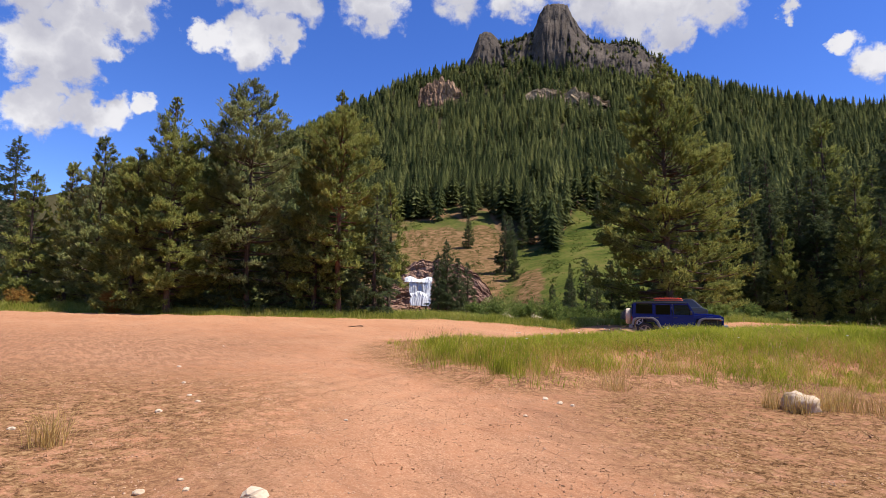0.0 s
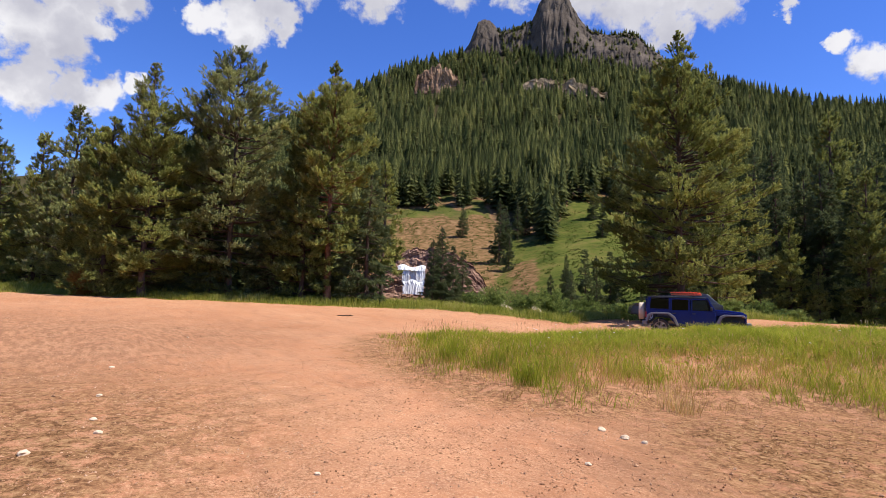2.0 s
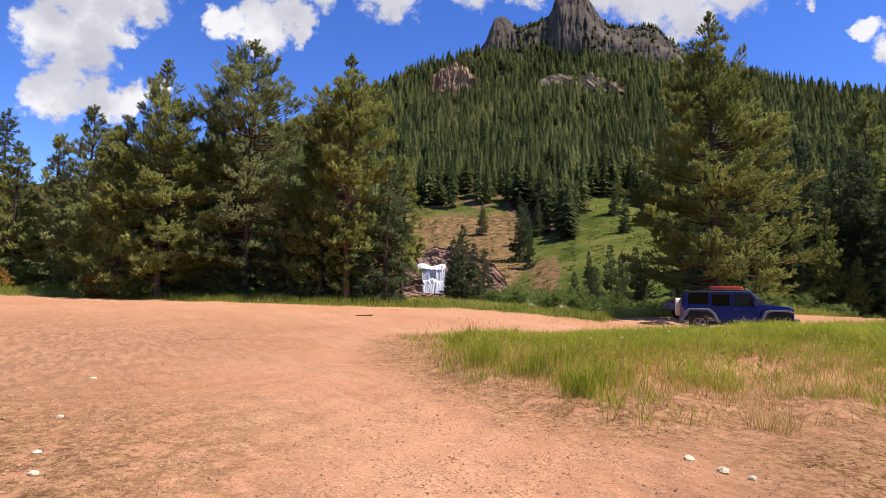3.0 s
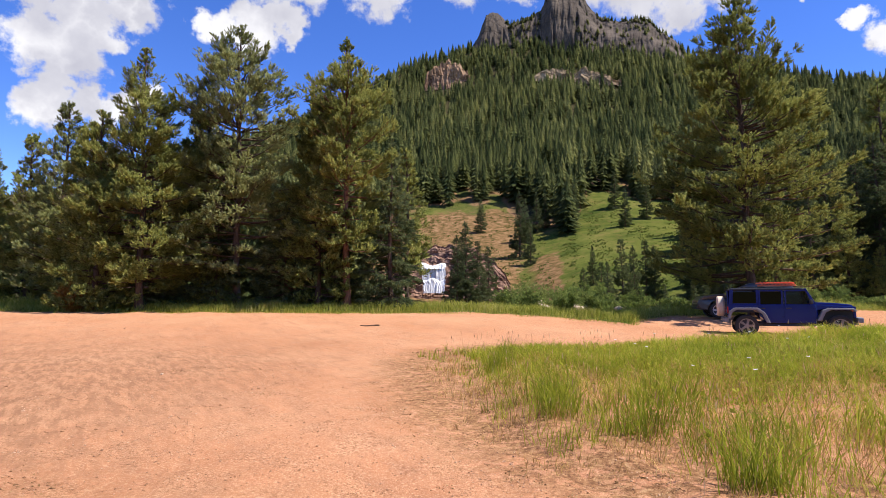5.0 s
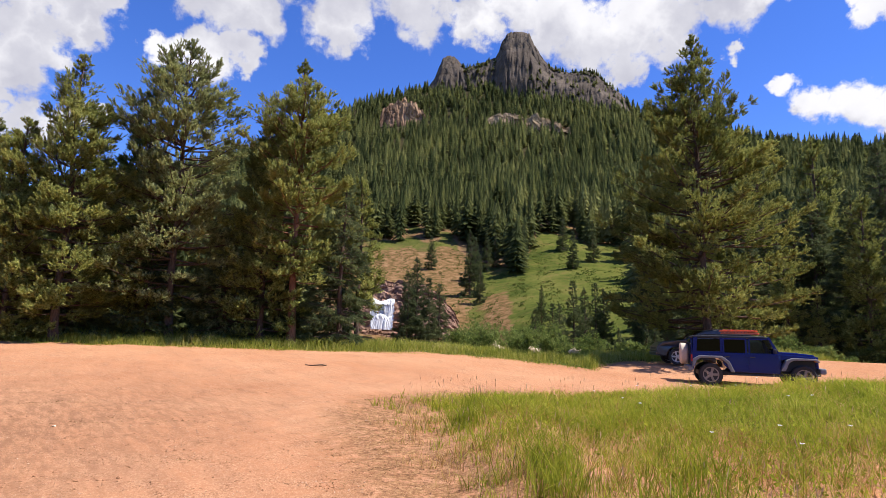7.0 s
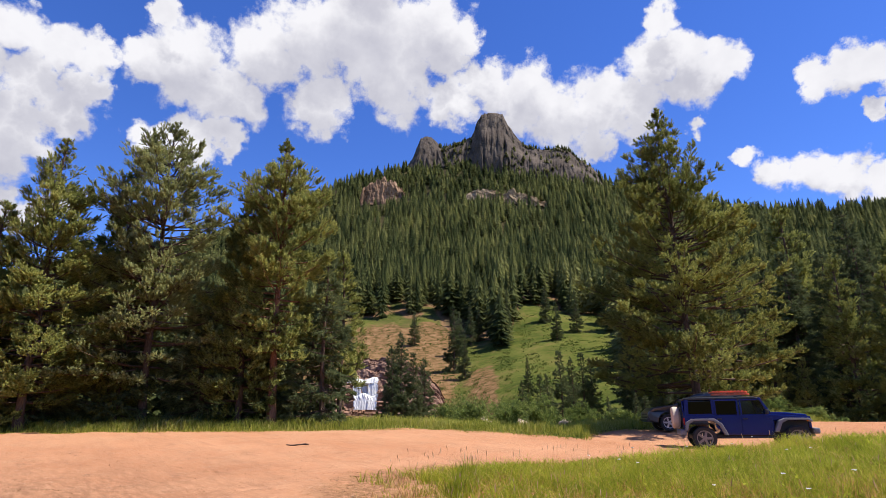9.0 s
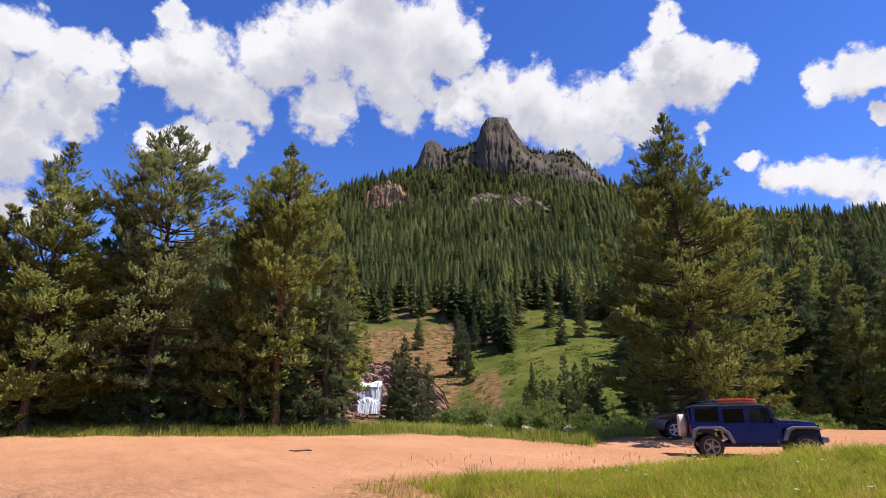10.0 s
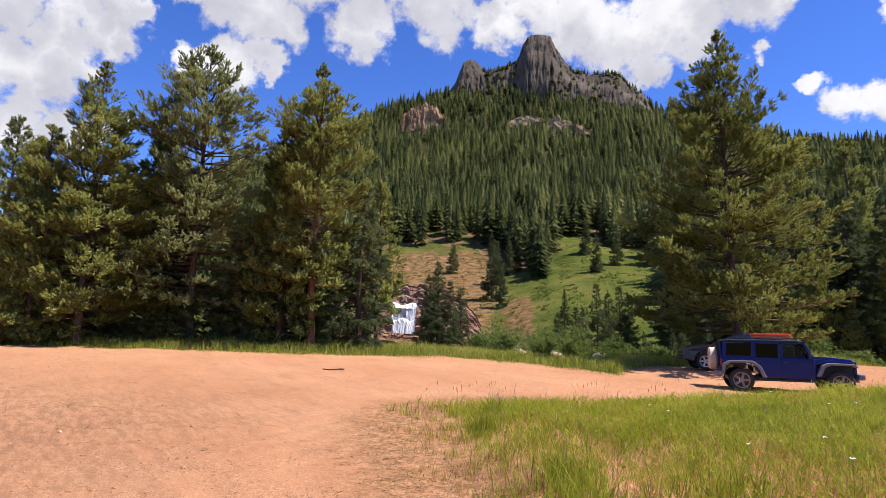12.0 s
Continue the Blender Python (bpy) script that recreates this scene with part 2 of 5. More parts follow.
def rock_material(name, dark, mid, light, scale=1.0, streak=(1.0, 1.0, 0.35)):
    m, n = material(name)
    v = n.vec("MULTIPLY", spot(n), streak)
    a = n.noise(v, 0.25 * scale, 8.0, 0.65, 0.4).outputs["Fac"]
    b = n.noise(v, 2.2 * scale, 8.0, 0.7).outputs["Fac"]
    c = n.ramp(n.math("ADD", n.math("MULTIPLY", a, 0.6), n.math("MULTIPLY", b, 0.4)), (0.36, dark), (0.5, mid), (0.66, light))
    crack = n.add("ShaderNodeTexVoronoi")
    crack.feature = "DISTANCE_TO_EDGE"
    n.wire(n.vec("ADD", v, n.vec("SCALE", n.noise(v, 0.6 * scale).outputs["Color"], scale=1.2 / scale)), crack.inputs["Vector"])
    crack.inputs["Scale"].default_value = 0.5 * scale
    line = n.smooth(crack.outputs["Distance"], 0.07, 0.0)
    c = n.mix(n.math("MULTIPLY", line, 0.35), c, tuple(x * 0.4 for x in dark))
    h = n.math("SUBTRACT", n.math("ADD", a, n.math("MULTIPLY", b, 0.6)), n.math("MULTIPLY", line, 0.5))
    return finish(m, n, c, 0.9, bump=h, strength=0.6, distance=0.25 / scale, spec=0.03)


def bark_material(name, dark, light):
    m, n = material(name)
    v = n.vec("MULTIPLY", n.add("ShaderNodeTexCoord").outputs["Object"], (9.0, 9.0, 1.6))
    f = n.noise(v, 2.0, 6.0, 0.7).outputs["Fac"]
    c = n.ramp(f, (0.35, dark), (0.62, light))
    return finish(m, n, c, 0.92, bump=f, strength=0.9, distance=0.03, spec=0.15)


def forest_foliage():
    """Needles whose tone goes tree by tree."""
    m, n = material("forest_needles")
    tone = attribute(n, "tone")
    island = n.add("ShaderNodeNewGeometry").outputs["Random Per Island"]
    patch = n.noise(spot(n), 0.018, 4.0).outputs["Fac"]
    f = n.math("ADD", n.math("MULTIPLY", island, 0.22), n.math("ADD", n.math("MULTIPLY", tone, 0.55), n.math("MULTIPLY_ADD", patch, 0.9, -0.32)))
    c = n.ramp(f, (0.10, (0.030, 0.044, 0.018)), (0.36, (0.078, 0.090, 0.030)), (0.62, (0.150, 0.158, 0.052)), (0.92, (0.26, 0.25, 0.085)))
    return finish(m, n, c, 0.8, through_light=0.42, spec=0.02)


GROUND = ground_material()
PINE = foliage("pine_needles", (0.085, 0.105, 0.030), (0.29, 0.30, 0.078), (0.58, 0.55, 0.17), 0.36)
SPRUCE = foliage("spruce_needles", (0.05, 0.066, 0.030), (0.12, 0.142, 0.058), (0.235, 0.25, 0.11), 0.4)
FOREST = forest_foliage()
LEAF = foliage("willow_leaves", (0.10, 0.14, 0.035), (0.20, 0.24, 0.06), (0.33, 0.35, 0.11), 0.42)
GRASS = foliage("green_grass", (0.19, 0.225, 0.020), (0.37, 0.375, 0.040), (0.62, 0.53, 0.12), 0.5, 0.7, 0.45)
DRY = foliage("dry_grass", (0.32, 0.18, 0.055), (0.54, 0.36, 0.125), (0.72, 0.54, 0.22), 0.42, 0.9, 0.45)
PETAL = plain("white_petals", (0.82, 0.82, 0.76), 0.7)
BARK = bark_material("bark", (0.05, 0.032, 0.022), (0.16, 0.105, 0.07))
RED_BARK = bark_material("red_bark", (0.09, 0.042, 0.026), (0.30, 0.14, 0.08))
CRAG = rock_material("crag_rock", (0.062, 0.048, 0.038), (0.108, 0.085, 0.067), (0.165, 0.128, 0.098), 0.22, (1, 1, 0.8))
LEDGE = rock_material("ledge_rock", (0.12, 0.065, 0.045), (0.28, 0.165, 0.112), (0.43, 0.29, 0.20), 0.5, (0.5, 0.5, 1.6))
STONE = rock_material("pale_stone", (0.42, 0.30, 0.19), (0.58, 0.44, 0.30), (0.68, 0.55, 0.40), 8.0, (1, 1, 1))
PINE_GREY = foliage("grey_pine_needles", (0.115, 0.120, 0.045), (0.32, 0.335, 0.125), (0.58, 0.56, 0.24), 0.36)
VERGE = foliage("verge_grass", (0.17, 0.20, 0.028), (0.34, 0.34, 0.055), (0.58, 0.48, 0.16), 0.5, 0.5)
MEADOW = foliage("meadow_herbs", (0.06, 0.09, 0.02), (0.12, 0.15, 0.032), (0.22, 0.22, 0.06), 0.4, 0.05)
STALK = foliage("seed_stalk", (0.36, 0.20, 0.10), (0.58, 0.37, 0.20), (0.74, 0.55, 0.32), 0.4, 0.9)
LITTER = foliage("dead_litter", (0.12, 0.058, 0.024), (0.24, 0.135, 0.058), (0.44, 0.30, 0.14), 0.2, 0.9)
AUTUMN = foliage("rusty_leaves", (0.20, 0.10, 0.025), (0.36, 0.20, 0.05), (0.45, 0.32, 0.09), 0.35)
PEBBLE = rock_material("pebbles", (0.17, 0.075, 0.038), (0.38, 0.20, 0.105), (0.60, 0.40, 0.26), 6.0, (1, 1, 1))
BAND = rock_material("band_rock", (0.15, 0.088, 0.055), (0.30, 0.18, 0.11), (0.42, 0.28, 0.17), 0.12, (1, 1, 1.2))
TAN_BAND = rock_material("tan_band_rock", (0.17, 0.115, 0.068), (0.31, 0.22, 0.13), (0.44, 0.33, 0.21), 0.12, (1, 1, 1.2))
FOAM = plain("white_water", (0.74, 0.72, 0.68), 0.5, grain=1.2, amount=0.16)
BLUE = plain("blue_car_paint", (0.003, 0.010, 0.115), 0.2, grain=400.0, amount=0.05, coat=0.45, spec=0.3)
BLACK = plain("black_plastic", (0.018, 0.018, 0.02), 0.55)
FLARE = plain("grey_plastic", (0.16, 0.16, 0.17), 0.6)
RUBBER = plain("tyre_rubber", (0.022, 0.021, 0.02), 0.85, bump=0.2)
ALLOY = plain("silver_alloy", (0.55, 0.56, 0.58), 0.32, 0.9)
DARK_ALLOY = plain("dusty_alloy", (0.24, 0.20, 0.16), 0.6, 0.3, amount=0.2)
CHARCOAL = plain("charcoal_car_paint", (0.024, 0.027, 0.034), 0.3, 0.0, 400.0, 0.05, coat=0.4)
COVER = plain("dusty_beige_cover", (0.55, 0.44, 0.33), 0.8, grain=30.0, amount=0.15)
ORANGE = plain("orange_plastic", (0.92, 0.15, 0.05), 0.45)
AMBER = plain("amber_lens", (0.75, 0.22, 0.02), 0.2)
RED = plain("red_lens", (0.45, 0.02, 0.015), 0.2)
SEAT = plain("pale_seat_cloth", (0.55, 0.55, 0.55), 0.9)


def glass_material(name, tint):
    m, n = material(name)
    out = n.add("ShaderNodeOutputMaterial")
    gloss = n.add("ShaderNodeBsdfGlossy")
    gloss.inputs["Roughness"].default_value = 0.03
    gloss.inputs["Color"].default_value = (0.9, 0.95, 1.0, 1.0)
    see = n.add("ShaderNodeBsdfTransparent")
    see.inputs[0].default_value = (*tint, 1.0)
    edge = n.add("ShaderNodeFresnel")
    edge.inputs[0].default_value = 1.5
    mixer = n.add("ShaderNodeMixShader")
    n.wire(edge.outputs[0], mixer.inputs[0])
    n.wire(see.outputs[0], mixer.inputs[1])
    n.wire(gloss.outputs[0], mixer.inputs[2])
    n.wire(mixer.outputs[0], out.inputs[0])
    return m


GLASS = glass_material("clear_glass", (0.55, 0.62, 0.62))
TINTED = glass_material("tinted_glass", (0.05, 0.055, 0.06))


# ---- shared building helpers ----
def raw_mesh(name, verts, tris, mat, sharp=True):
    """A mesh of triangles from arrays."""
    verts, tris = np.asarray(verts, np.float32), np.asarray(tris, np.int32)
    me = bpy.data.meshes.new(name)
    me.vertices.add(len(verts))
    me.vertices.foreach_set("co", verts.ravel())
    k = tris.shape[1]
    me.loops.add(tris.size)
    me.loops.foreach_set("vertex_index", tris.ravel())
    me.polygons.add(len(tris))
    me.polygons.foreach_set("loop_start", np.arange(0, tris.size, k, dtype=np.int32))
    me.polygons.foreach_set("use_smooth", np.full(len(tris), not sharp))
    me.update(calc_edges=True)
    me.materials.append(mat)
    return me


def part(name, bm, mat, parent, label=""):
    """Links a bmesh (or a finished mesh) as one object under a thing or a part."""
    if isinstance(bm, bpy.types.Mesh):
        me = bm
    else:
        me = bpy.data.meshes.new(name)
        bm.to_mesh(me)
        bm.free()
        me.materials.append(mat)
    ob = new(name, me)
    if parent is not None:
        ob.parent = parent
    return tagged(ob, label)


def empty(name, m, label, category, group="", kind=""):
    ob = new(name)
    ob.empty_display_size = 0.2
    ob.matrix_world = m
    return tagged(ob, label, category, group, kind)


def smoothstep(x, a, b):
    s = np.clip((x - a) / (b - a), 0, 1)
    return s * s * (3 - 2 * s)


def waves(x, y, size, seed=0):
    """Cheap smooth undulation between -1 and 1."""
    rng = np.random.default_rng(seed)
    out = 0
    for k in range(5):
        a, p, q = rng.uniform(0, 6.28), rng.uniform(0, 6.28), rng.uniform(0.6, 1.8)
        out = out + np.sin((x * np.cos(a) + y * np.sin(a)) * 6.28 / size * q + p)
    return out / 3.2


# ---- the lie of the land ----
HUB = (0.0, 5.4)
ISLAND = np.array([(-0.75, 17.2), (-0.45, 14.8), (0.15, 12.2), (0.95, 10.6), (1.5, 9.6), (1.9, 8.9), (2.5, 8.5), (3.2, 8.8), (4.3, 9.2), (5.2, 9.5), (6.2, 9.7), (7.34, 8.9), (8.21, 7.0), (9.72, 4.32),
                   (15.12, 0), (43.2, -6.48), (64.8, 21.6), (43.2, 32.4), (23.76, 26.78), (15.12, 23.33), (8.64, 22.14), (3.78, 21.38), (1.0, 20.8), (-0.45, 19.4)])
VERGE_X = (-64.8, -32.4, -24.84, -12.96, -5.4, 2.16, 4.86, 7.02, 8.1, 10.26, 14.04, 21.6, 38.88, 64.8)
VERGE_Y = (32.4, 31.32, 30.89, 31.21, 31.64, 32.18, 30.89, 28.73, 31.32, 34.02, 34.02, 35.64, 45.36, 59.4)
RIDGE_AZ = (-180, -110, -70, -45, -36, -29, -25, -18, -13, -6, 0, 5, 10, 15, 19.5, 23.5, 30, 36, 44, 70, 110, 180)
RIDGE_EL = (4, 4, 5, 6.5, 9.0, 12.0, 13.0, 16.0, 18.8, 22.4, 24.0, 24.6, 24.8, 24.2, 22.9, 21.2, 19.2, 17.6, 16.2, 10, 5, 4)


def island_depth(x, y):
    """Metres inside the grass island (negative outside)."""
    x, y = np.asarray(x, float), np.asarray(y, float)
    best, odd = np.full(x.shape, 1e9), np.zeros(x.shape, bool)
    for (ax, ay), (bx, by) in zip(ISLAND, np.roll(ISLAND, -1, 0)):
        dx, dy = bx - ax, by - ay
        t = np.clip(((x - ax) * dx + (y - ay) * dy) / (dx * dx + dy * dy), 0, 1)
        best = np.minimum(best, np.hypot(x - ax - t * dx, y - ay - t * dy))
        cross = (ay > y) != (by > y)
        odd ^= cross & (x < ax + (y - ay) * dx / (dy if abs(dy) > 1e-9 else 1e-9))
    return np.where(odd, best, -best)


def verge(x):
    return np.interp(x, VERGE_X, VERGE_Y)


def near_height(x, y):
    rise = smoothstep(y, 18.4, 33.5) * np.interp(x, (-60, -25, -12, 0, 5.4, 10, 15, 19, 32), (0.05, 0.28, 0.48, 0.63, 0.50, 0.40, 0.60, 0.90, 1.0)) + 0.17 * smoothstep(y, 28.9, 31.3) * smoothstep(x, 7.5, 10.5)
    low = -0.13 * smoothstep(y, 8.1, 3.2)
    ins = island_depth(x, y)
    bank = 0.13 * smoothstep(ins, -0.22, 0.38) * smoothstep(x, 0.2, 1.2) * smoothstep(y, 20.0, 15.0) + np.interp(x, (2.5, 6.0, 9.0, 12.0), (0.06, 0.33, 0.58, 0.75)) * smoothstep(ins, 0.2, 2.6) * smoothstep(y, 8.0, 13.0)
    rough = 0.025 * waves(x, y, 3.0, 3) + 0.012 * waves(x, y, 0.9, 4)
    crest = 0.12 * smoothstep(y - verge(x), -0.3, 1.2) * smoothstep(y - verge(x), 6, 3)
    return rise + low + bank + rough + crest


def far_height(az, r):
    el = np.interp(az, RIDGE_AZ, RIDGE_EL)
    start = np.interp(az, (-40, -14, 6, 11, 24, 40), (95, 118, 118, 100, 66, 58))
    s = np.clip((r - start) / (620 - start), 0, 1)
    e = np.radians(el * s ** 0.62)
    x, y = r * np.sin(np.radians(az)), r * np.cos(np.radians(az))
    z = -1.1 + r * np.tan(e) + (1.2 * waves(x, y, 60, 7) + 4 * waves(x, y, 170, 8)) * smoothstep(r, 95, 260)
    over = smoothstep(r, 640, 1500)
    return z * (1 - over) - 30 * over


def height(x, y):
    x, y = np.asarray(x, float), np.asarray(y, float)
    r, az = np.hypot(x - HUB[0], y - HUB[1]), np.degrees(np.arctan2(x - HUB[0], y - HUB[1]))
    k = smoothstep(r, 36, 54)
    return near_height(x, y) * (1 - k) + far_height(az, r) * k


def meadow(az, r):
    """How open the far slope is (1: meadow, 0: forest)."""
    top = np.interp(az, (-12, -6, 0, 4, 7, 10, 12.7, 16, 20.7, 23), (130, 235, 238, 235, 198, 190, 245, 228, 230, 150)) + 9 * waves(az, az * 0, 5.0, 21)
    side = smoothstep(az, -13, -9) * smoothstep(az, 23.5, 20.5)
    return side * smoothstep(r + 14 * waves(az * 4, r, 22, 23), top + 16, top - 16)


def build_ground():
    az = np.radians(np.unique(np.concatenate([np.arange(-180, -54, 4.0), np.arange(-54, 58, 0.4), np.arange(58, 180, 4.0)])))
    r = [0.25]
    while r[-1] < 70:
        r.append(r[-1] + max(0.10, r[-1] * 0.022))
    while r[-1] < 650:
        r.append(r[-1] + 6)
    r += [700, 800, 1000, 1500, 2500, 4500]
    r = np.array(r)
    A, R = np.meshgrid(az, r)
    x, y = HUB[0] + R * np.sin(A), HUB[1] + R * np.cos(A)
    z = height(x, y)
    n, k = A.shape[1], A.shape[0]
    verts = np.stack([x, y, z], -1).reshape(-1, 3)
    verts = np.concatenate([verts, [[HUB[0], HUB[1], float(height(*HUB))]]])
    i = np.arange((k - 1) * n).reshape(k - 1, n)
    j = np.roll(i, -1, 1)
    quads = np.stack([i, j, j + n, i + n], -1).reshape(-1, 4)
    tris = np.concatenate([quads[:, [0, 1, 2]], quads[:, [0, 2, 3]]])
    first = np.arange(n)
    cap = np.stack([np.full(n, len(verts) - 1), np.roll(first, -1), first], -1)
    me = raw_mesh("ground", verts, np.concatenate([tris, cap]), GROUND, sharp=False)
    X, Y = verts[:, 0], verts[:, 1]
    rr, aa = np.hypot(X - HUB[0], Y - HUB[1]), np.degrees(np.arctan2(X - HUB[0], Y - HUB[1]))
    ins = island_depth(X, Y)
    vd = Y - verge(X)
    open_ = meadow(aa, rr)
    near = smoothstep(rr, 60, 45)
    turf = np.maximum(0.62 * smoothstep(ins, 1.5, 5.5) * near, smoothstep(vd + 0.7 * smoothstep(X, 1.0, -4.0), -0.2, 0.8) * near)
    turf = np.maximum(turf, open_ * (1 - near))
    straw = np.maximum(0.85 * smoothstep(ins, -1.3, 0.1) * smoothstep(ins, 1.9, 0.4), smoothstep(X, 1.0, -1.8) * smoothstep(Y, 11.0, 5.5))
    straw = np.maximum(straw, smoothstep(np.hypot(X - 5.5, Y - 5.5), 5.0, 2.5) * smoothstep(X, 2.2, 4.0)) * near
    scree = (1 - near) * open_ * np.clip(smoothstep(aa, 7.0, 4.0) * smoothstep(rr, 232, 212) * 0.95
                                         + smoothstep(np.abs(aa - 8.0), 3.2, 0.5) * smoothstep(rr, 190, 120) * 0.75, 0, 1)
    wood = np.maximum((1 - near) * (1 - open_) * smoothstep(rr, 60, 75), smoothstep(vd, 2.0, 5.0) * near * smoothstep(X, 1.5, -1.0))
    loam = np.maximum(smoothstep(X, -0.5, -5.0) * smoothstep(Y, 26, 14), np.maximum(0.9 * smoothstep(Y, 5.5, 2.0), 0.9 * smoothstep(np.hypot(X - 5.8, Y - 6.0), 5.0, 2.5))) * near
    for name, values in (("loam", loam), ("turf", turf), ("straw", straw), ("scree", scree), ("wood", wood)):
        at = me.attributes.new(name, "FLOAT", "POINT")
        at.data.foreach_set("value", np.asarray(values, np.float32))
    return tagged(new("ground", me), "sandy reddish dirt lot running into grassy banks and mountainside", "ground", kind="structure")


build_ground()


# ---- rock faces of the mountain ----
CRAG_AZ = (-0.6, 0.2, 0.8, 1.2, 1.6, 2.4, 3.4, 3.9, 5.4, 7.3, 7.6, 7.9, 8.4, 8.7, 9.8, 10.8, 11.3, 11.9, 12.8, 13.9, 15.1, 16.6, 17.7, 19.0, 20.1, 21.4)
CRAG_EL = (23.0, 24.5, 25.4, 26.4, 27.3, 27.6, 27.2, 26.5, 26.8, 27.6, 28.1, 28.9, 29.6, 29.8, 29.85, 29.6, 28.7, 27.9, 26.8, 26.3, 26.0, 26.1, 25.8, 24.7, 23.9, 22.4)
CRAG_GRID = []


def build_crag():
    az = np.linspace(-0.6, 21.4, 300)
    dep = np.linspace(0, 1, 70)
    A, D = np.meshgrid(az, dep)
    top = np.interp(A, CRAG_AZ, CRAG_EL) - 0.15
    jag = np.array([[noise.fractal((a * 1.6, 3.0, 0.0), 1.0, 2.0, 5) for a in az]]) * 0.2
    top = top + jag * smoothstep(top, 23.0, 25.5)
    foot = np.interp(A, RIDGE_AZ, RIDGE_EL) - 2.6
    up = smoothstep(D, 0.0, 0.62) ** 0.8
    el = foot + (top - foot) * up - smoothstep(D, 0.66, 1.0) * (top - foot + 2) * 1.0
    big = np.array([[noise.fractal((a * 0.42, d * 3.0, 7.0), 1.0, 2.0, 3) for a in az] for d in dep])
    fine = np.array([[noise.fractal((a * 1.9, d * 4.0, 2.0), 0.9, 2.1, 5) for a in az] for d in dep])
    grain_ = np.array([[noise.fractal((a * 3.2, d * 26.0, 5.0), 0.8, 2.2, 4) for a in az] for d in dep])
    # upright ribs in the lower walls, a plain face on the tower
    low = smoothstep(D, 0.50, 0.36)
    R = 590 + 70 * D + (3.0 * big + 1.6 * fine + 1.4 * grain_ + 4.5 * np.abs(fine) * low) * smoothstep(D, 0.02, 0.2)
    # the lower walls stand out in front of the tower as a bench
    R = R - 11 * smoothstep(D, 0.44, 0.36) * smoothstep(A, 7.5, 8.5) * smoothstep(D, 0.05, 0.25)
    x, y = HUB[0] + R * np.sin(np.radians(A)), HUB[1] + R * np.cos(np.radians(A))
    z = 1.2 + R * np.tan(np.radians(el))
    k, n = A.shape
    i = np.arange((k - 1) * (n - 1)).reshape(k - 1, n - 1)
    i = i + np.arange(k - 1)[:, None]
    quads = np.stack([i, i + 1, i + 1 + n, i + n], -1).reshape(-1, 4)
    me = raw_mesh("rock_peak", np.stack([x, y, z], -1).reshape(-1, 3), np.concatenate([quads[:, [0, 1, 2]], quads[:, [0, 2, 3]]]), CRAG, sharp=False)
    CRAG_GRID.extend([x, y, z, A, D])
    return tagged(new("rock_peak", me), "bare grey rock peak with a square tower above the forest", "mountain peak", kind="structure")


build_crag()


# ---- conifers ----
def frames_for(dirs, rng):
    """Rotation matrices that turn +z to each direction, with a random roll."""
    d = dirs / np.linalg.norm(dirs, axis=1, keepdims=True)
    helper = np.where(np.abs(d[:, 2:3]) > 0.9, np.array([[1.0, 0, 0]]), np.array([[0, 0, 1.0]]))
    a = np.cross(helper, d)
    a /= np.linalg.norm(a, axis=1, keepdims=True)
    b = np.cross(d, a)
    t = rng.uniform(0, 6.283, len(d))[:, None]
    return np.stack([a * np.cos(t) + b * np.sin(t), b * np.cos(t) - a * np.sin(t), d], -1)


def tuft(count, spread, width, ahead=0.42):
    """A sprig of needles along +z, one unit long, as thin triangles."""
    v, f = [], []
    for k in range(count):
        z0, a = 0.05 + 0.75 * k / count, k * 2.399
        u = Vector((math.cos(a), math.sin(a), 0))
        side = Vector((-math.sin(a), math.cos(a), 0)) * width
        base = Vector((0, 0, z0))
        tip = base + u * spread + Vector((0, 0, ahead))
        v += [base - side, base + side, tip]
        f.append((3 * k, 3 * k + 1, 3 * k + 2))
    return np.array(v), np.array(f)


def strew(template, places, dirs, sizes, rng):
    """Copies a template (vertices, triangles) to many places in one pair of arrays."""
    tv, tf = template
    m = frames_for(dirs, rng)
    v = np.einsum("nij,kj->nki", m, tv) * sizes[:, None, None] + places[:, None, :]
    f = tf[None] + (np.arange(len(places)) * len(tv))[:, None, None]
    return v.reshape(-1, 3), f.reshape(-1, tf.shape[1])


def tube(points, radii, sides=6):
    """A tapered tube along a line of points."""
    p, r = np.array(points, float), np.array(radii, float)
    d = np.gradient(p, axis=0)
    d /= np.linalg.norm(d, axis=1, keepdims=True) + 1e-9
    ref = np.array([1.0, 0, 0]) if abs(d[0, 0]) < 0.8 else np.array([0, 1.0, 0])
    a = np.cross(d, ref)
    a /= np.linalg.norm(a, axis=1, keepdims=True)
    b = np.cross(d, a)
    t = np.linspace(0, 2 * np.pi, sides, endpoint=False)
    ring = p[:, None] + r[:, None, None] * (a[:, None] * np.cos(t)[None, :, None] + b[:, None] * np.sin(t)[None, :, None])
    n = len(p)
    i = np.arange((n - 1) * sides).reshape(n - 1, sides)
    j = np.roll(i, -1, 1)
    q = np.stack([i, j, j + sides, i + sides], -1).reshape(-1, 4)
    return ring.reshape(-1, 3), np.concatenate([q[:, [0, 1, 2]], q[:, [0, 2, 3]]])


def joined(pieces):
    vs, fs, n = [], [], 0
    for v, f in pieces:
        vs.append(v)
        fs.append(f + n)
        n += len(v)
    return np.concatenate(vs), np.concatenate(fs)


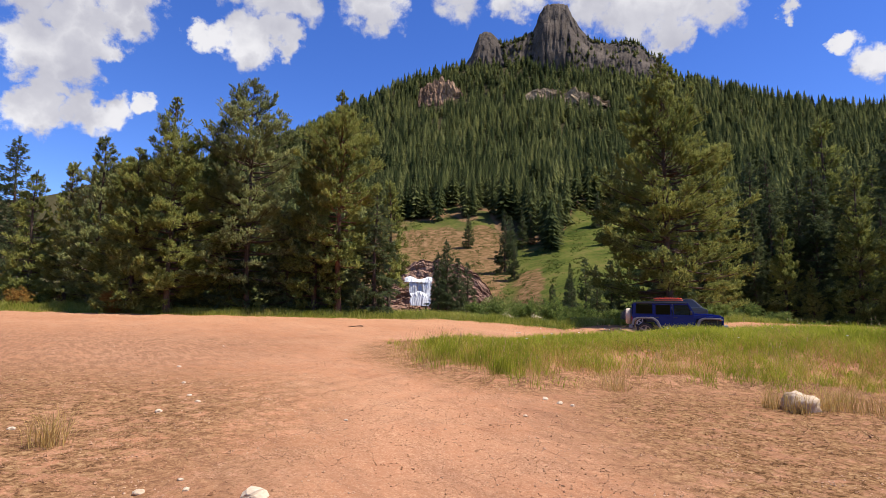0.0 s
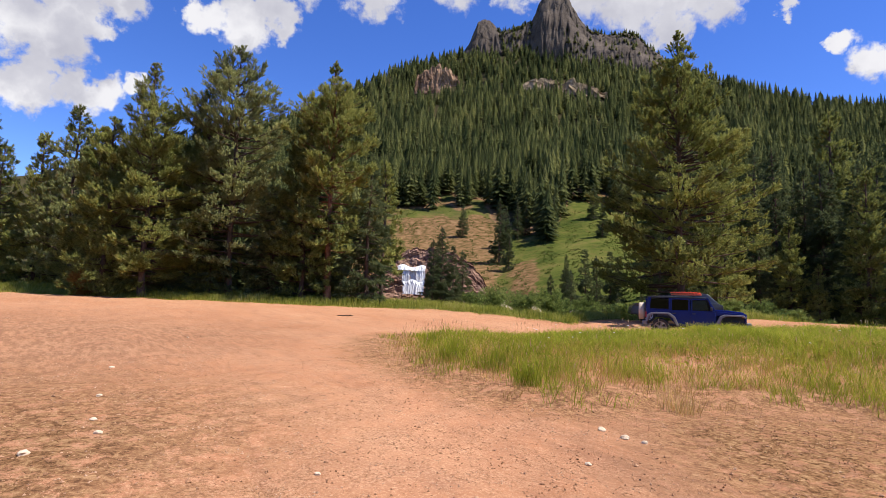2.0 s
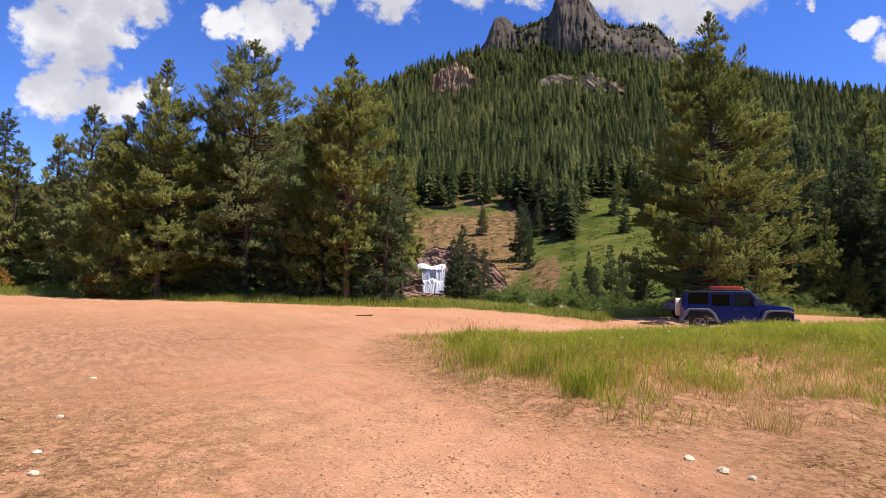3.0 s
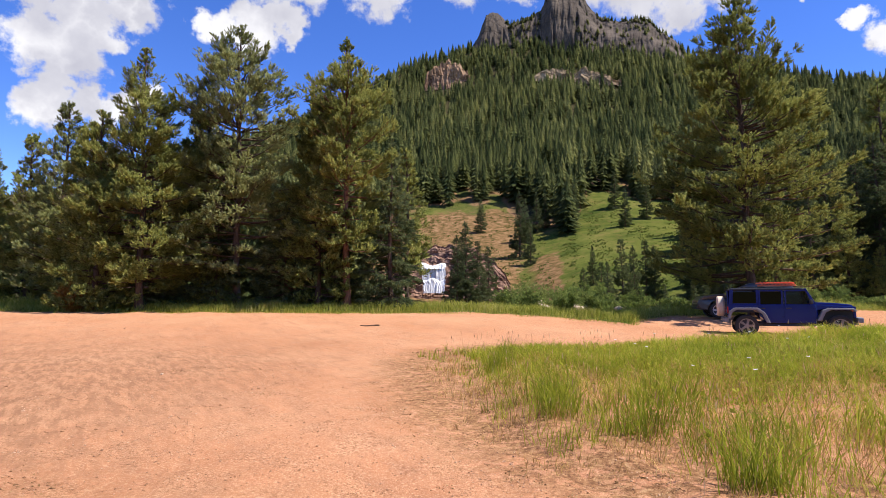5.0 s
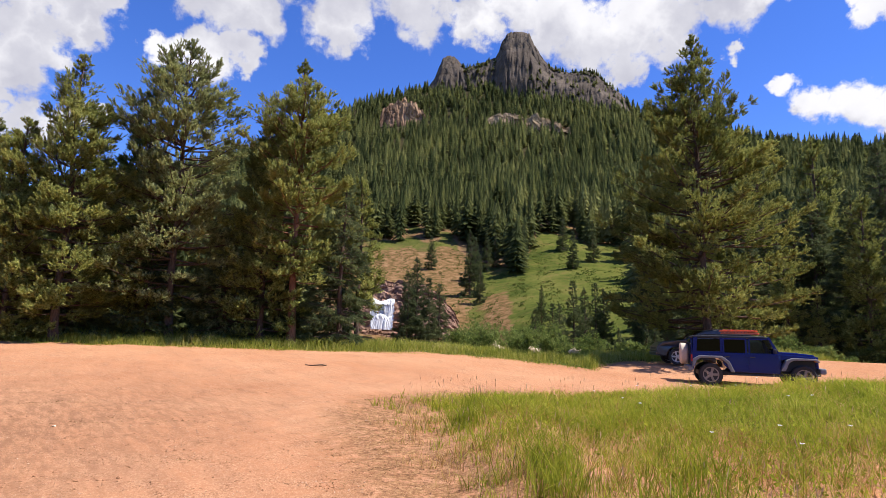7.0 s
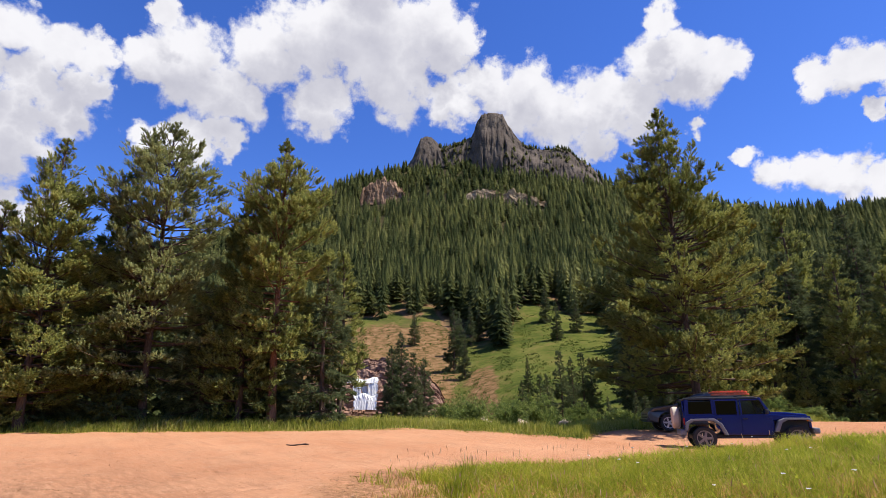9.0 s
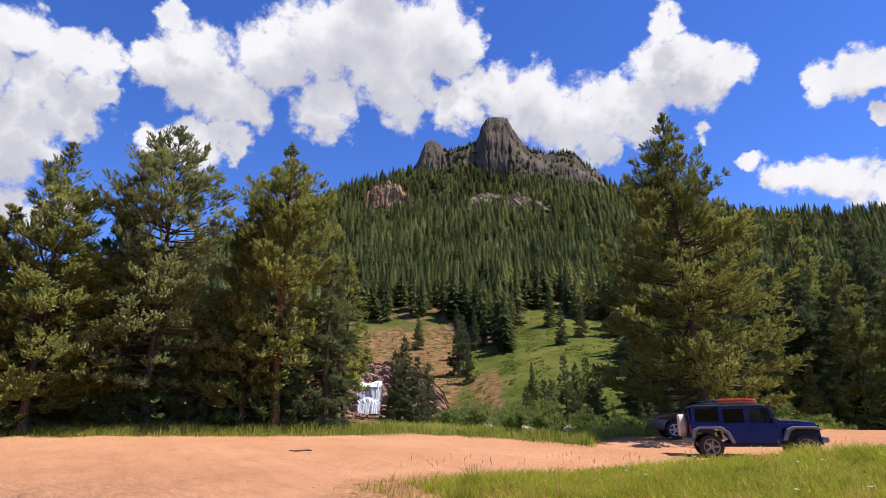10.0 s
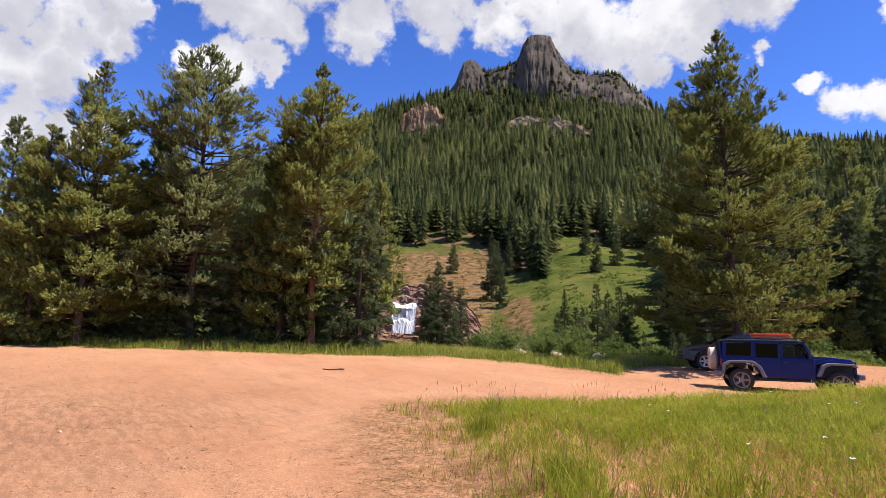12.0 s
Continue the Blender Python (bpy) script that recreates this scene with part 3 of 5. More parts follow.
def conifer(name, x, y, tall, reach, bare, label, group, seed, style="pine", mat=PINE, bark=BARK, gaps=0.0, sprig=0.34, full=1.0, shape=0.82, form=None, leaders=(), slant=-0.03):
    """A conifer with trunk, limbs and a crown of needle sprigs. reach: half width of the crown; bare: height of the lowest limbs."""
    rng = np.random.default_rng(seed)
    z0 = float(height(x, y)) - 0.08
    root = empty(name, pose(x, y, z0), label, "tree", group)
    lean = rng.uniform(-0.008, 0.008, 2) + (slant, 0.0)
    hs = np.linspace(0, tall, 14)
    wob = np.stack([lean[0] * hs + 0.05 * np.sin(hs * 0.8 + seed), lean[1] * hs + 0.05 * np.cos(hs * 0.7 + seed), hs], -1)
    girth = 0.0105 * tall + 0.03
    rad = girth * (1 - hs / tall) ** 0.8 + 0.012
    rad[0] *= 1.35
    tv, tf = tube(wob, rad, 9)
    limbs, places, dirs, sizes = [], [], [], []
    z = bare
    while z < tall - 0.25:
        u = (z - bare) / (tall - bare)
        if style == "pine":
            prof = float(np.interp(u, *form)) if form else min(1.0, 0.72 + 1.6 * u) * (1 - u) ** shape + 0.05
            tilt = -0.20 + 0.62 * u
        else:
            prof = (1 - u) ** 0.85 + 0.03
            tilt = -0.42 + 0.75 * u
        for k in range(rng.integers(5, 8) if style == "pine" else rng.integers(4, 7)):
            if rng.random() < gaps:
                continue
            a = rng.uniform(0, 6.283)
            length = reach * prof * rng.uniform(0.55, 1.15) + 0.08
            up = tilt + rng.uniform(-0.18, 0.18)
            n = max(3, int(length / 0.3) + 2)
            s = np.linspace(0, 1, n)
            out = length * s
            bend = 0.22 * length * s ** 2.2
            centre = np.array([np.interp(z, hs, wob[:, 0]), np.interp(z, hs, wob[:, 1]), z])
            line = centre + np.stack([np.cos(a) * out * np.cos(up), np.sin(a) * out * np.cos(up), out * np.sin(up) + bend], -1)
            limbs.append(tube(line, np.linspace(0.012 + 0.012 * length, 0.006, n), 4))
            side = np.array([-np.sin(a), np.cos(a), 0])
            ahead = np.array([np.cos(a) * np.cos(up), np.sin(a) * np.cos(up), np.sin(up)])
            curve = 0.22
            each = 7 if style == "pine" else 5
            for q in range(max(3, int(length * (4.6 if style == "pine" else 4.2) * full))):
                t = rng.uniform(0.30, 1.0) ** 0.8 if style == "pine" else rng.uniform(0.15, 1.0) ** 0.7
                sway = float(np.clip(rng.normal(0, 0.26) * length * (1.1 - t) * 1.1, -0.8, 0.8))
                knot = centre + ahead * length * t + np.array([0, 0, curve * length * t ** 2.2]) + side * sway
                knot[2] += rng.normal(0, 0.06) - (0.12 * abs(sway) if style != "pine" else -0.05 * abs(sway))
                for j in range(each):
                    spray = rng.normal(0, 0.30, 3) * (1.0, 1.0, 1.0 if style == "pine" else 0.45)
                    lift = rng.uniform(0.35, 1.3) if style == "pine" else rng.uniform(-0.5, 0.2)
                    d = ahead * 0.65 + side * np.sign(sway) * 0.3 + np.array([0, 0, lift]) + spray
                    places.append(knot + spray * 0.16 * min(1.0, length))
                    dirs.append(d)
                    sizes.append(sprig * rng.uniform(0.6, 1.15) * min(1.0, 0.5 + 0.4 * length))
        z += rng.uniform(0.20, 0.38) if style == "pine" else rng.uniform(0.16, 0.34)
    # lesser leaders: height of the fork, way round, reach out, height of the tip
    for fork, turn, out, tip in leaders:
        s = np.linspace(0, 1, 8)
        centre = np.array([np.interp(fork, hs, wob[:, 0]), np.interp(fork, hs, wob[:, 1]), fork])
        line = centre + np.stack([np.cos(turn) * out * s ** 0.5, np.sin(turn) * out * s ** 0.5, (tip - fork) * s], -1)
        limbs.append(tube(line, np.linspace(0.05, 0.01, 8), 5))
        for q in range(int((tip - fork) * 55)):
            t = rng.uniform(0.12, 1.0)
            a, far_ = rng.uniform(0, 6.283), rng.uniform(0.0, 0.75) * (1.05 - t) + 0.05
            p = np.array([np.interp(t, s, line[:, c]) for c in range(3)])
            places.append(p + (np.cos(a) * far_, np.sin(a) * far_, 0.3 * far_))
            dirs.append(np.array([np.cos(a) * 0.6, np.sin(a) * 0.6, rng.uniform(0.5, 1.2)]))
            sizes.append(sprig * rng.uniform(0.7, 1.1))
    for q in range(10):
        places.append(np.array([wob[-1, 0], wob[-1, 1], tall - 0.5 * q / 10 - 0.2]))
        dirs.append(np.array([rng.normal(0, 0.4), rng.normal(0, 0.4), 1.0]))
        sizes.append(sprig)
    lv, lf = joined([(tv, tf)] + limbs)
    part("trunk", raw_mesh("trunk", lv, lf, bark, sharp=False), None, root, "rough trunk with its thin boughs")
    v, f = strew(tuft(17, 0.19, 0.075, 0.18) if style == "pine" else tuft(13, 0.26, 0.06), np.array(places), np.array(dirs), np.array(sizes), rng)
    part("crown", raw_mesh("crown", v, f, mat), None, root)
    return root


def tier_tree(rng, tiers, tips, droop=0.10):
    """A slim conifer one unit tall as stacked ragged skirts of boughs."""
    v, f = [], []
    for k in range(tiers):
        u = k / tiers
        z = 0.06 + 0.92 * u ** 0.95
        rad = 0.235 * (1 - u ** 1.35) ** 1.05 * rng.uniform(0.85, 1.12) + 0.012
        off = rng.uniform(0, 6.28)
        for j in range(tips):
            a = off + 6.283 * j / tips + rng.uniform(-0.25, 0.25)
            rr = rad * rng.uniform(0.65, 1.2)
            wdt = 2.9 / tips
            top = (0.0, 0.0, min(1.0, z + 0.95 / tiers + 0.02))
            le = (rr * 0.62 * math.cos(a - wdt), rr * 0.62 * math.sin(a - wdt), z + 0.012)
            ri = (rr * 0.62 * math.cos(a + wdt), rr * 0.62 * math.sin(a + wdt), z + 0.012)
            tip = (rr * math.cos(a), rr * math.sin(a), z - droop / tiers * rng.uniform(0.3, 1.6))
            b = len(v)
            v += [top, le, tip, ri]
            f += [(b, b + 1, b + 2), (b, b + 2, b + 3)]
    b = len(v)
    v += [(0.012, 0, 0), (-0.006, 0.01, 0), (-0.006, -0.01, 0), (0, 0, 0.3)]
    f += [(b, b + 1, b + 3), (b + 1, b + 2, b + 3), (b + 2, b, b + 3)]
    return np.array(v), np.array(f)


def build_forest():
    rng = np.random.default_rng(11)
    kinds = [tier_tree(rng, 12, 9, 0.35) for _ in range(5)]
    coarse = [tier_tree(rng, 8, 6, 0.3) for _ in range(4)]
    place = []
    for lo, hi, step, n in ((58, 200, 5.0, 2000), (200, 380, 5.2, 3600), (380, 640, 6.0, 7000)):
        az = rng.uniform(-34, 50, n)
        r = np.sqrt(rng.uniform(lo ** 2, hi ** 2, n))
        keep = rng.random(n) > meadow(az, r) * 1.2
        start = np.interp(az, (-34, -12, 20, 24, 50), (80, 100, 105, 118, 118))
        keep &= r > start
        x, y = HUB[0] + r * np.sin(np.radians(az)), HUB[1] + r * np.cos(np.radians(az))
        bare_ = ((np.abs(az + 2.2) < 2.5) & (np.abs(r - 536) < 19)) | ((np.abs(az - 10.8) < 4.6) & (np.abs(r - 502 + 3.0 * (az - 6.3)) < 15) & (rng.random(n) > 0.15))
        keep &= ~bare_
        place.append((x[keep], y[keep], r[keep]))
    x, y, r = (np.concatenate(q) for q in zip(*place))
    # stunted trees on the ledges and shoulders of the peak
    cx, cy, cz, ca, cd = (g.ravel() for g in CRAG_GRID)
    low = (cd < 0.34) & (waves(ca, cd * 6, 4.0, 61) > 0.1)
    rim = (cd > 0.5) & (cd < 0.64) & (((ca > 3.6) & (ca < 7.0)) | ((ca > 12.8) & (ca < 20)))
    ledge = ((ca > 3.7) & (ca < 7.3) & (cd > 0.24) & (cd < 0.56)) | ((ca > 11.6) & (ca < 20) & (cd > 0.36) & (cd < 0.46))
    pick_ = np.concatenate([rng.choice(np.flatnonzero(low | rim), 330, replace=False), rng.choice(np.flatnonzero(ledge), 90, replace=False)])
    cliff_x, cliff_y, cliff_z = cx[pick_], cy[pick_], cz[pick_] - 1.0
    tall = (7.0 + 12.0 * rng.beta(1.7, 1.5, len(x))) * np.interp(r, (60, 150, 230, 330, 640), (1.0, 1.15, 1.3, 1.05, 0.95))
    z = height(x, y) - 0.4
    x, y, z = np.concatenate([x, cliff_x]), np.concatenate([y, cliff_y]), np.concatenate([z, cliff_z])
    r, tall = np.concatenate([r, np.full(420, 600.0)]), np.concatenate([tall, rng.uniform(3.5, 7.5, 420)])
    vs, fs, tones, base = [], [], [], 0
    pick = rng.integers(0, 20, len(x))
    for q in range(20):
        for near, group in ((True, kinds), (False, coarse)):
            sel = (pick == q) & ((r < 330) == near)
            if not sel.any():
                continue
            tv, tf = group[q % len(group)]
            t = rng.uniform(0, 6.28, sel.sum())
            wide = rng.uniform(0.65, 1.3, sel.sum()) * tall[sel] ** 0.7 * 2.3
            px = (tv[None, :, 0] * np.cos(t)[:, None] - tv[None, :, 1] * np.sin(t)[:, None]) * wide[:, None] + x[sel][:, None] + rng.normal(-0.015, 0.02, sel.sum())[:, None] * tv[None, :, 2] * tall[sel][:, None]
            py = (tv[None, :, 0] * np.sin(t)[:, None] + tv[None, :, 1] * np.cos(t)[:, None]) * wide[:, None] + y[sel][:, None]
            pz = tv[None, :, 2] * tall[sel][:, None] + z[sel][:, None]
            vs.append(np.stack([px, py, pz], -1).reshape(-1, 3))
            fs.append((tf[None] + (np.arange(sel.sum()) * len(tv))[:, None, None]).reshape(-1, 3) + base)
            tones.append(np.repeat(rng.random(sel.sum()), len(tv)))
            base += sel.sum() * len(tv)
    me = raw_mesh("forest", np.concatenate(vs), np.concatenate(fs), FOREST)
    me.attributes.new("tone", "FLOAT", "POINT").data.foreach_set("value", np.concatenate(tones).astype(np.float32))
    tagged(new("forest", me), "dense dark green conifer forest covering the mountainside", "forest", kind="stuff")


build_forest()

# ---- the pines round the lot: x, y, height, half width, lowest boughs ----
ROW = "pines along the lot"
conifer("pine_tree", -5.62, 33.2, 13.9, 2.6, 3.0, "tall slim pine with a bare reddish trunk beside the lot", ROW, 1, bark=RED_BARK, gaps=0.04, full=1.25, sprig=0.30,
        form=((0, 0.2, 0.45, 0.68, 0.76, 0.82, 0.86, 0.93, 1.0), (0.62, 0.85, 1.0, 0.86, 0.48, 0.32, 0.20, 0.11, 0.0)))
conifer("pine_tree", -11.2, 33.5, 14.5, 4.0, 2.3, "tall open-topped pine with a greyish uneven crown", ROW, 2, gaps=0.20, mat=PINE_GREY, full=1.2, sprig=0.30,
        form=((0, 0.3, 0.55, 0.68, 0.78, 0.86, 0.93, 1.0), (0.85, 0.85, 0.75, 0.70, 0.55, 0.36, 0.18, 0.02)), leaders=((11.6, 0.4, 0.7, 13.9), (11.9, 3.4, 0.8, 14.0)))
conifer("pine_tree", -14.9, 31.4, 12.7, 3.1, 1.2, "dense yellow-green pine beside the lot", ROW, 3, full=1.4, sprig=0.28,
        form=((0, 0.2, 0.5, 0.75, 0.88, 1.0), (0.62, 0.95, 0.72, 0.38, 0.16, 0.0)), leaders=((7.2, 0.2, 1.0, 9.9), (6.8, 3.0, 1.3, 9.2)))
conifer("pine_tree", -16.9, 31.2, 9.6, 2.4, 0.3, "bushy yellow-green pine beside the lot", ROW, 4, full=1.3, sprig=0.30)
conifer("pine_tree", -18.4, 32.6, 9.3, 2.1, 0.3, "slim yellow-green pine in the row", ROW, 5, full=1.2)
conifer("pine_tree", -21.8, 35.6, 11.6, 2.5, 0.3, "slim dark green pine in the row", ROW, 6, mat=PINE_GREY)
conifer("pine_tree", -23.9, 35.8, 9.9, 1.9, 0.5, "slim dark green pine in the row", ROW, 17)
conifer("pine_tree", -26.4, 35.8, 9.4, 2.0, 0.5, "bushy green pine in the row", ROW, 18)
conifer("spruce_tree", -33.8, 43.2, 15.0, 3.0, 0.4, "dark bluish spruce at the end of the row", ROW, 7, "spruce", SPRUCE)
conifer("pine_tree", -7.2, 33.8, 10.9, 2.4, 0.5, "yellow-green pine squeezed between taller trunks", ROW, 19)
conifer("pine_tree", -13.2, 34.4, 12.4, 2.6, 0.5, "shaded pine standing behind the row", ROW, 20)
conifer("spruce_tree", -3.5, 33.8, 8.6, 1.8, 0.3, "drooping blue-green spruce beside a bare trunk", ROW, 21, "spruce", SPRUCE)
conifer("pine_tree", -2.9, 36.4, 9.0, 1.3, 2.2, "thin pine with a pale bare trunk", ROW, 22)
for k, (tx, ty, th, tr) in enumerate([(-8.9, 34.2, 6.2, 2.1), (-12.2, 33.4, 5.0, 1.9), (-15.4, 33.0, 5.6, 1.9), (-19.8, 34.4, 5.8, 1.9), (-6.6, 35.0, 7.0, 2.1),
                                      (-10.0, 36.5, 7.5, 2.3), (-17.6, 36.0, 7.2, 2.2), (-24.8, 37.8, 7.5, 2.2), (-29.5, 38.5, 8.0, 2.2), (-4.4, 36.5, 6.5, 1.9)]):
    conifer("spruce_tree", tx, ty, th, tr, 0.15, "low dark spruce filling the shade under the pines", "young spruces under the pines", 40 + k, "spruce", SPRUCE, full=0.85, sprig=0.40)
conifer("pine_tree", 14.2, 33.8, 17.0, 4.9, 1.7, "large broad pine with yellow-green lower boughs behind the parked cars", "", 8, sprig=0.33, full=1.1, gaps=0.08,
        form=((0, 0.15, 0.35, 0.6, 0.75, 0.86, 0.94, 1.0), (0.95, 1.0, 0.88, 0.56, 0.34, 0.18, 0.07, 0.0)), leaders=((12.2, 0.1, 1.9, 15.0), (11.8, 3.3, 1.2, 14.2), (11.6, 0.5, 2.4, 13.4)))

# ---- trees of the creek and the open slope: x, y, height ----
CREEK = [(0.4, 67.0, 10.8), (-0.6, 66.0, 9.2), (1.7, 68.0, 8.8), (2.9, 69.5, 8.4), (-0.2, 71.3, 9.6), (15.3, 60.5, 8.5), (13.4, 58.3, 6.1), (16.7, 61.6, 8.0),
         (20.9, 71.3, 9.5), (21.9, 71.3, 8.9), (12.5, 64.8, 5.9), (14.4, 64.8, 6.5)]
SLOPE = [(5.1, 200.9, 12.0), (15.0, 162.0, 19.0), (48.2, 178.2, 12.0), (24.1, 113.4, 7.5), (33.0, 205.2, 13.0), (37.0, 199.8, 12.5), (58.0, 189.0, 14.0), (52.0, 205.2, 13.0),
         (18.6, 183.6, 14.0), (23.5, 194.4, 14.0), (16.5, 150.0, 11.0), (27.0, 199.0, 12.0)]
SAPLING = [(14.1, 45.4, 2.5), (16.0, 45.4, 2.8), (26.8, 73.4, 6.5), (18.5, 49.7, 4.4), (19.8, 48.5, 3.6), (21.5, 52.0, 5.0)]


def model_tree(seed):
    """A ten metre spruce, built out of the way and then copied."""
    t = conifer("spruce_tree", 0.2 + 0.0 * seed, 67.0, 10.0, 1.85, 0.2, "dark green spruce beside the creek", "spruces by the creek", seed, "spruce", SPRUCE, full=1.45, sprig=0.32)
    t.scale = (1, 1, 1)
    return t


models = [model_tree(s) for s in (71, 72, 73)]
olive = conifer("pine_tree", 20.9, 71.3, 10.0, 1.9, 0.6, "yellow-green pine at the forest edge", "spruces of the valley forest", 74, mat=PINE, full=1.0, sprig=0.34)


def plant(spots, label, group, seed):
    rng = random.Random(seed)
    for k, (x, y, tall) in enumerate(spots):
        m = Matrix.Translation((x, y, float(height(x, y)) - 0.15)) @ Matrix.Rotation(rng.uniform(-0.4, 0.4), 4, "Z") @ Matrix.Diagonal((tall / 10 * rng.uniform(0.85, 1.1), tall / 10, tall / 10, 1))
        tagged(copy_thing(olive if k % 4 == 3 and seed > 3 else models[k % 3], m), label, "tree", group)


plant(CREEK[3:], "dark green spruce beside the creek", "spruces by the creek", 1)
plant(SLOPE, "single dark spruce on the open grassy slope", "spruces on the slope", 2)
plant(SAPLING, "small young spruce in the grass by the creek", "young spruces by the creek", 3)
for model, (x, y, tall) in zip(models + [olive], CREEK[:3] + [(36.0, 60.0, 12.0)]):
    model.matrix_world = Matrix.Translation((x, y, float(height(x, y)) - 0.15)) @ Matrix.Scale(tall / 10, 4)
rng_e = random.Random(21)
WOOD = []
while len(WOOD) < 58:
    az_e, r_e = radians(rng_e.uniform(21.5, 50)), math.sqrt(rng_e.uniform(62 ** 2, 122 ** 2))
    WOOD.append((r_e * math.sin(az_e), HUB[1] + r_e * math.cos(az_e), rng_e.uniform(10, 21)))
plant(WOOD, "tall dark spruce in the valley forest", "spruces of the valley forest", 5)
EDGE = [(34.0, 62.0, 13.0), (38.0, 66.0, 17.0), (43.0, 64.0, 19.0), (47.0, 70.0, 21.0), (52.0, 66.0, 22.0), (31.0, 70.0, 13.0), (28.5, 60.0, 6.0), (37.0, 57.0, 6.0), (44.0, 56.0, 8.0),
        (57.0, 72.0, 23.0), (62.0, 66.0, 22.0), (35.0, 76.0, 18.0), (41.0, 76.0, 20.0), (25.0, 62.0, 5.5), (50.0, 58.0, 9.0)]
plant(EDGE, "tall dark spruce at the edge of the forest", "spruces at the forest edge", 4)


# ---- bushes ----
def bush(x, y, wide, tall, mat, label, seed, leaf=0.11, name="willow_bush"):
    rng = np.random.default_rng(seed)
    root = empty(name, pose(x, y, float(height(x, y)) - 0.05), label, "bush", "bushes by the creek")
    stems, places, dirs = [], [], []
    for k in range(int(10 + wide * 6)):
        a, out = rng.uniform(0, 6.283), wide * rng.uniform(0.2, 1.0)
        top = tall * rng.uniform(0.55, 1.05) * (1 - 0.35 * (out / wide) ** 2)
        s = np.linspace(0, 1, 6)
        line = np.stack([np.cos(a) * out * s ** 1.3, np.sin(a) * out * s ** 1.3, top * s], -1)
        stems.append(tube(line, np.linspace(0.018, 0.004, 6), 4))
        for q in range(34):
            t = rng.uniform(0.2, 1.0)
            p = np.array([np.cos(a) * out * t ** 1.3, np.sin(a) * out * t ** 1.3, top * t]) + rng.normal(0, 0.13, 3) * (0.5 + wide * 0.4)
            places.append(p)
            dirs.append(rng.normal(0, 1, 3) + (0, 0, 0.6))
    v, f = joined(stems)
    part("stem", raw_mesh("stem", v, f, BARK), None, root)
    spray = []
    for k in range(5):
        a = k * 2.4
        spray.append((np.array([(0, 0, 0.15 * k), (0.35 * math.cos(a + 0.5), 0.35 * math.sin(a + 0.5), 0.3 + 0.15 * k), (0.8 * math.cos(a), 0.8 * math.sin(a), 0.45 + 0.15 * k), (0.35 * math.cos(a - 0.5), 0.35 * math.sin(a - 0.5), 0.3 + 0.15 * k)]),
                      np.array([(0, 1, 2), (0, 2, 3)])))
    v, f = strew(joined(spray), np.array(places), np.array(dirs), rng.uniform(0.7, 1.4, len(places)) * leaf * 1.6, rng)
    part("foliage", raw_mesh("foliage", v, f, mat), None, root)
    return root


for k, (bx, by, bw, bt) in enumerate([(6.2, 40.5, 1.5, 1.9), (8.4, 42.0, 1.7, 2.0), (4.2, 41.0, 1.4, 1.7), (10.3, 40.0, 1.3, 1.3), (12.3, 38.5, 1.2, 1.0), (5.2, 52.0, 2.4, 3.4), (8.0, 54.0, 2.2, 3.0),
                                      (16.8, 40.5, 1.4, 1.2), (19.5, 41.0, 1.5, 1.6), (22.5, 43.5, 1.6, 1.8), (10.5, 58.0, 2.2, 2.6), (26.0, 45.5, 1.6, 1.6),
                                      (30.0, 48.0, 1.8, 2.0), (34.0, 51.0, 1.8, 2.4),
                                      (18.6, 37.4, 1.0, 1.1), (21.6, 39.0, 1.2, 1.5), (24.4, 40.8, 1.2, 1.3), (28.0, 42.6, 1.4, 1.7), (23.0, 37.6, 0.8, 0.8), (3.0, 44.0, 1.2, 1.5), (4.4, 57.0, 2.0, 3.4), (6.6, 58.0, 2.0, 3.8), (9.6, 45.5, 1.3, 1.7)]):
    bush(bx, by, bw, bt, LEAF, "leafy green willow bush beside the creek", 80 + k)
bush(-17.6, 30.6, 0.8, 1.3, AUTUMN, "rusty orange leaved bush under the pines", 99, 0.09, "rusty_bush")
bush(-24.5, 32.5, 0.9, 1.2, AUTUMN, "rusty orange leaved bush under the pines", 98, 0.09, "rusty_bush")


# ---- rocks ----
def boulder(name, x, y, sx, sy, sz, mat, label, seed, sink=0.25, group="", category="rock", detail=3):
    bm = bmesh.new()
    bmesh.ops.create_icosphere(bm, subdivisions=detail, radius=1.0)
    for v in bm.verts:
        p = v.co.copy()
        d = 1 + 0.32 * noise.noise(p * 1.3 + Vector((seed * 3.1, 0, 0))) + 0.12 * noise.noise(p * 3.7 + Vector((0, seed, 0)))
        cell = noise.voronoi(p * 1.5 + Vector((seed, 2, 1)))[0][0]
        d *= 0.86 + 0.28 * cell
        v.co = Vector((p.x * sx * d, p.y * sy * d, max(p.z, -0.6) * sz * d))
    ob = part(name, bm, mat, None)
    ob.location = (x, y, float(height(x, y)) + sz * (1 - 2 * sink) * 0.6)
    ob.rotation_euler = (0, 0, seed * 1.7)
    for p in ob.data.polygons:
        p.use_smooth = detail > 2
    return tagged(ob, label, category, group)


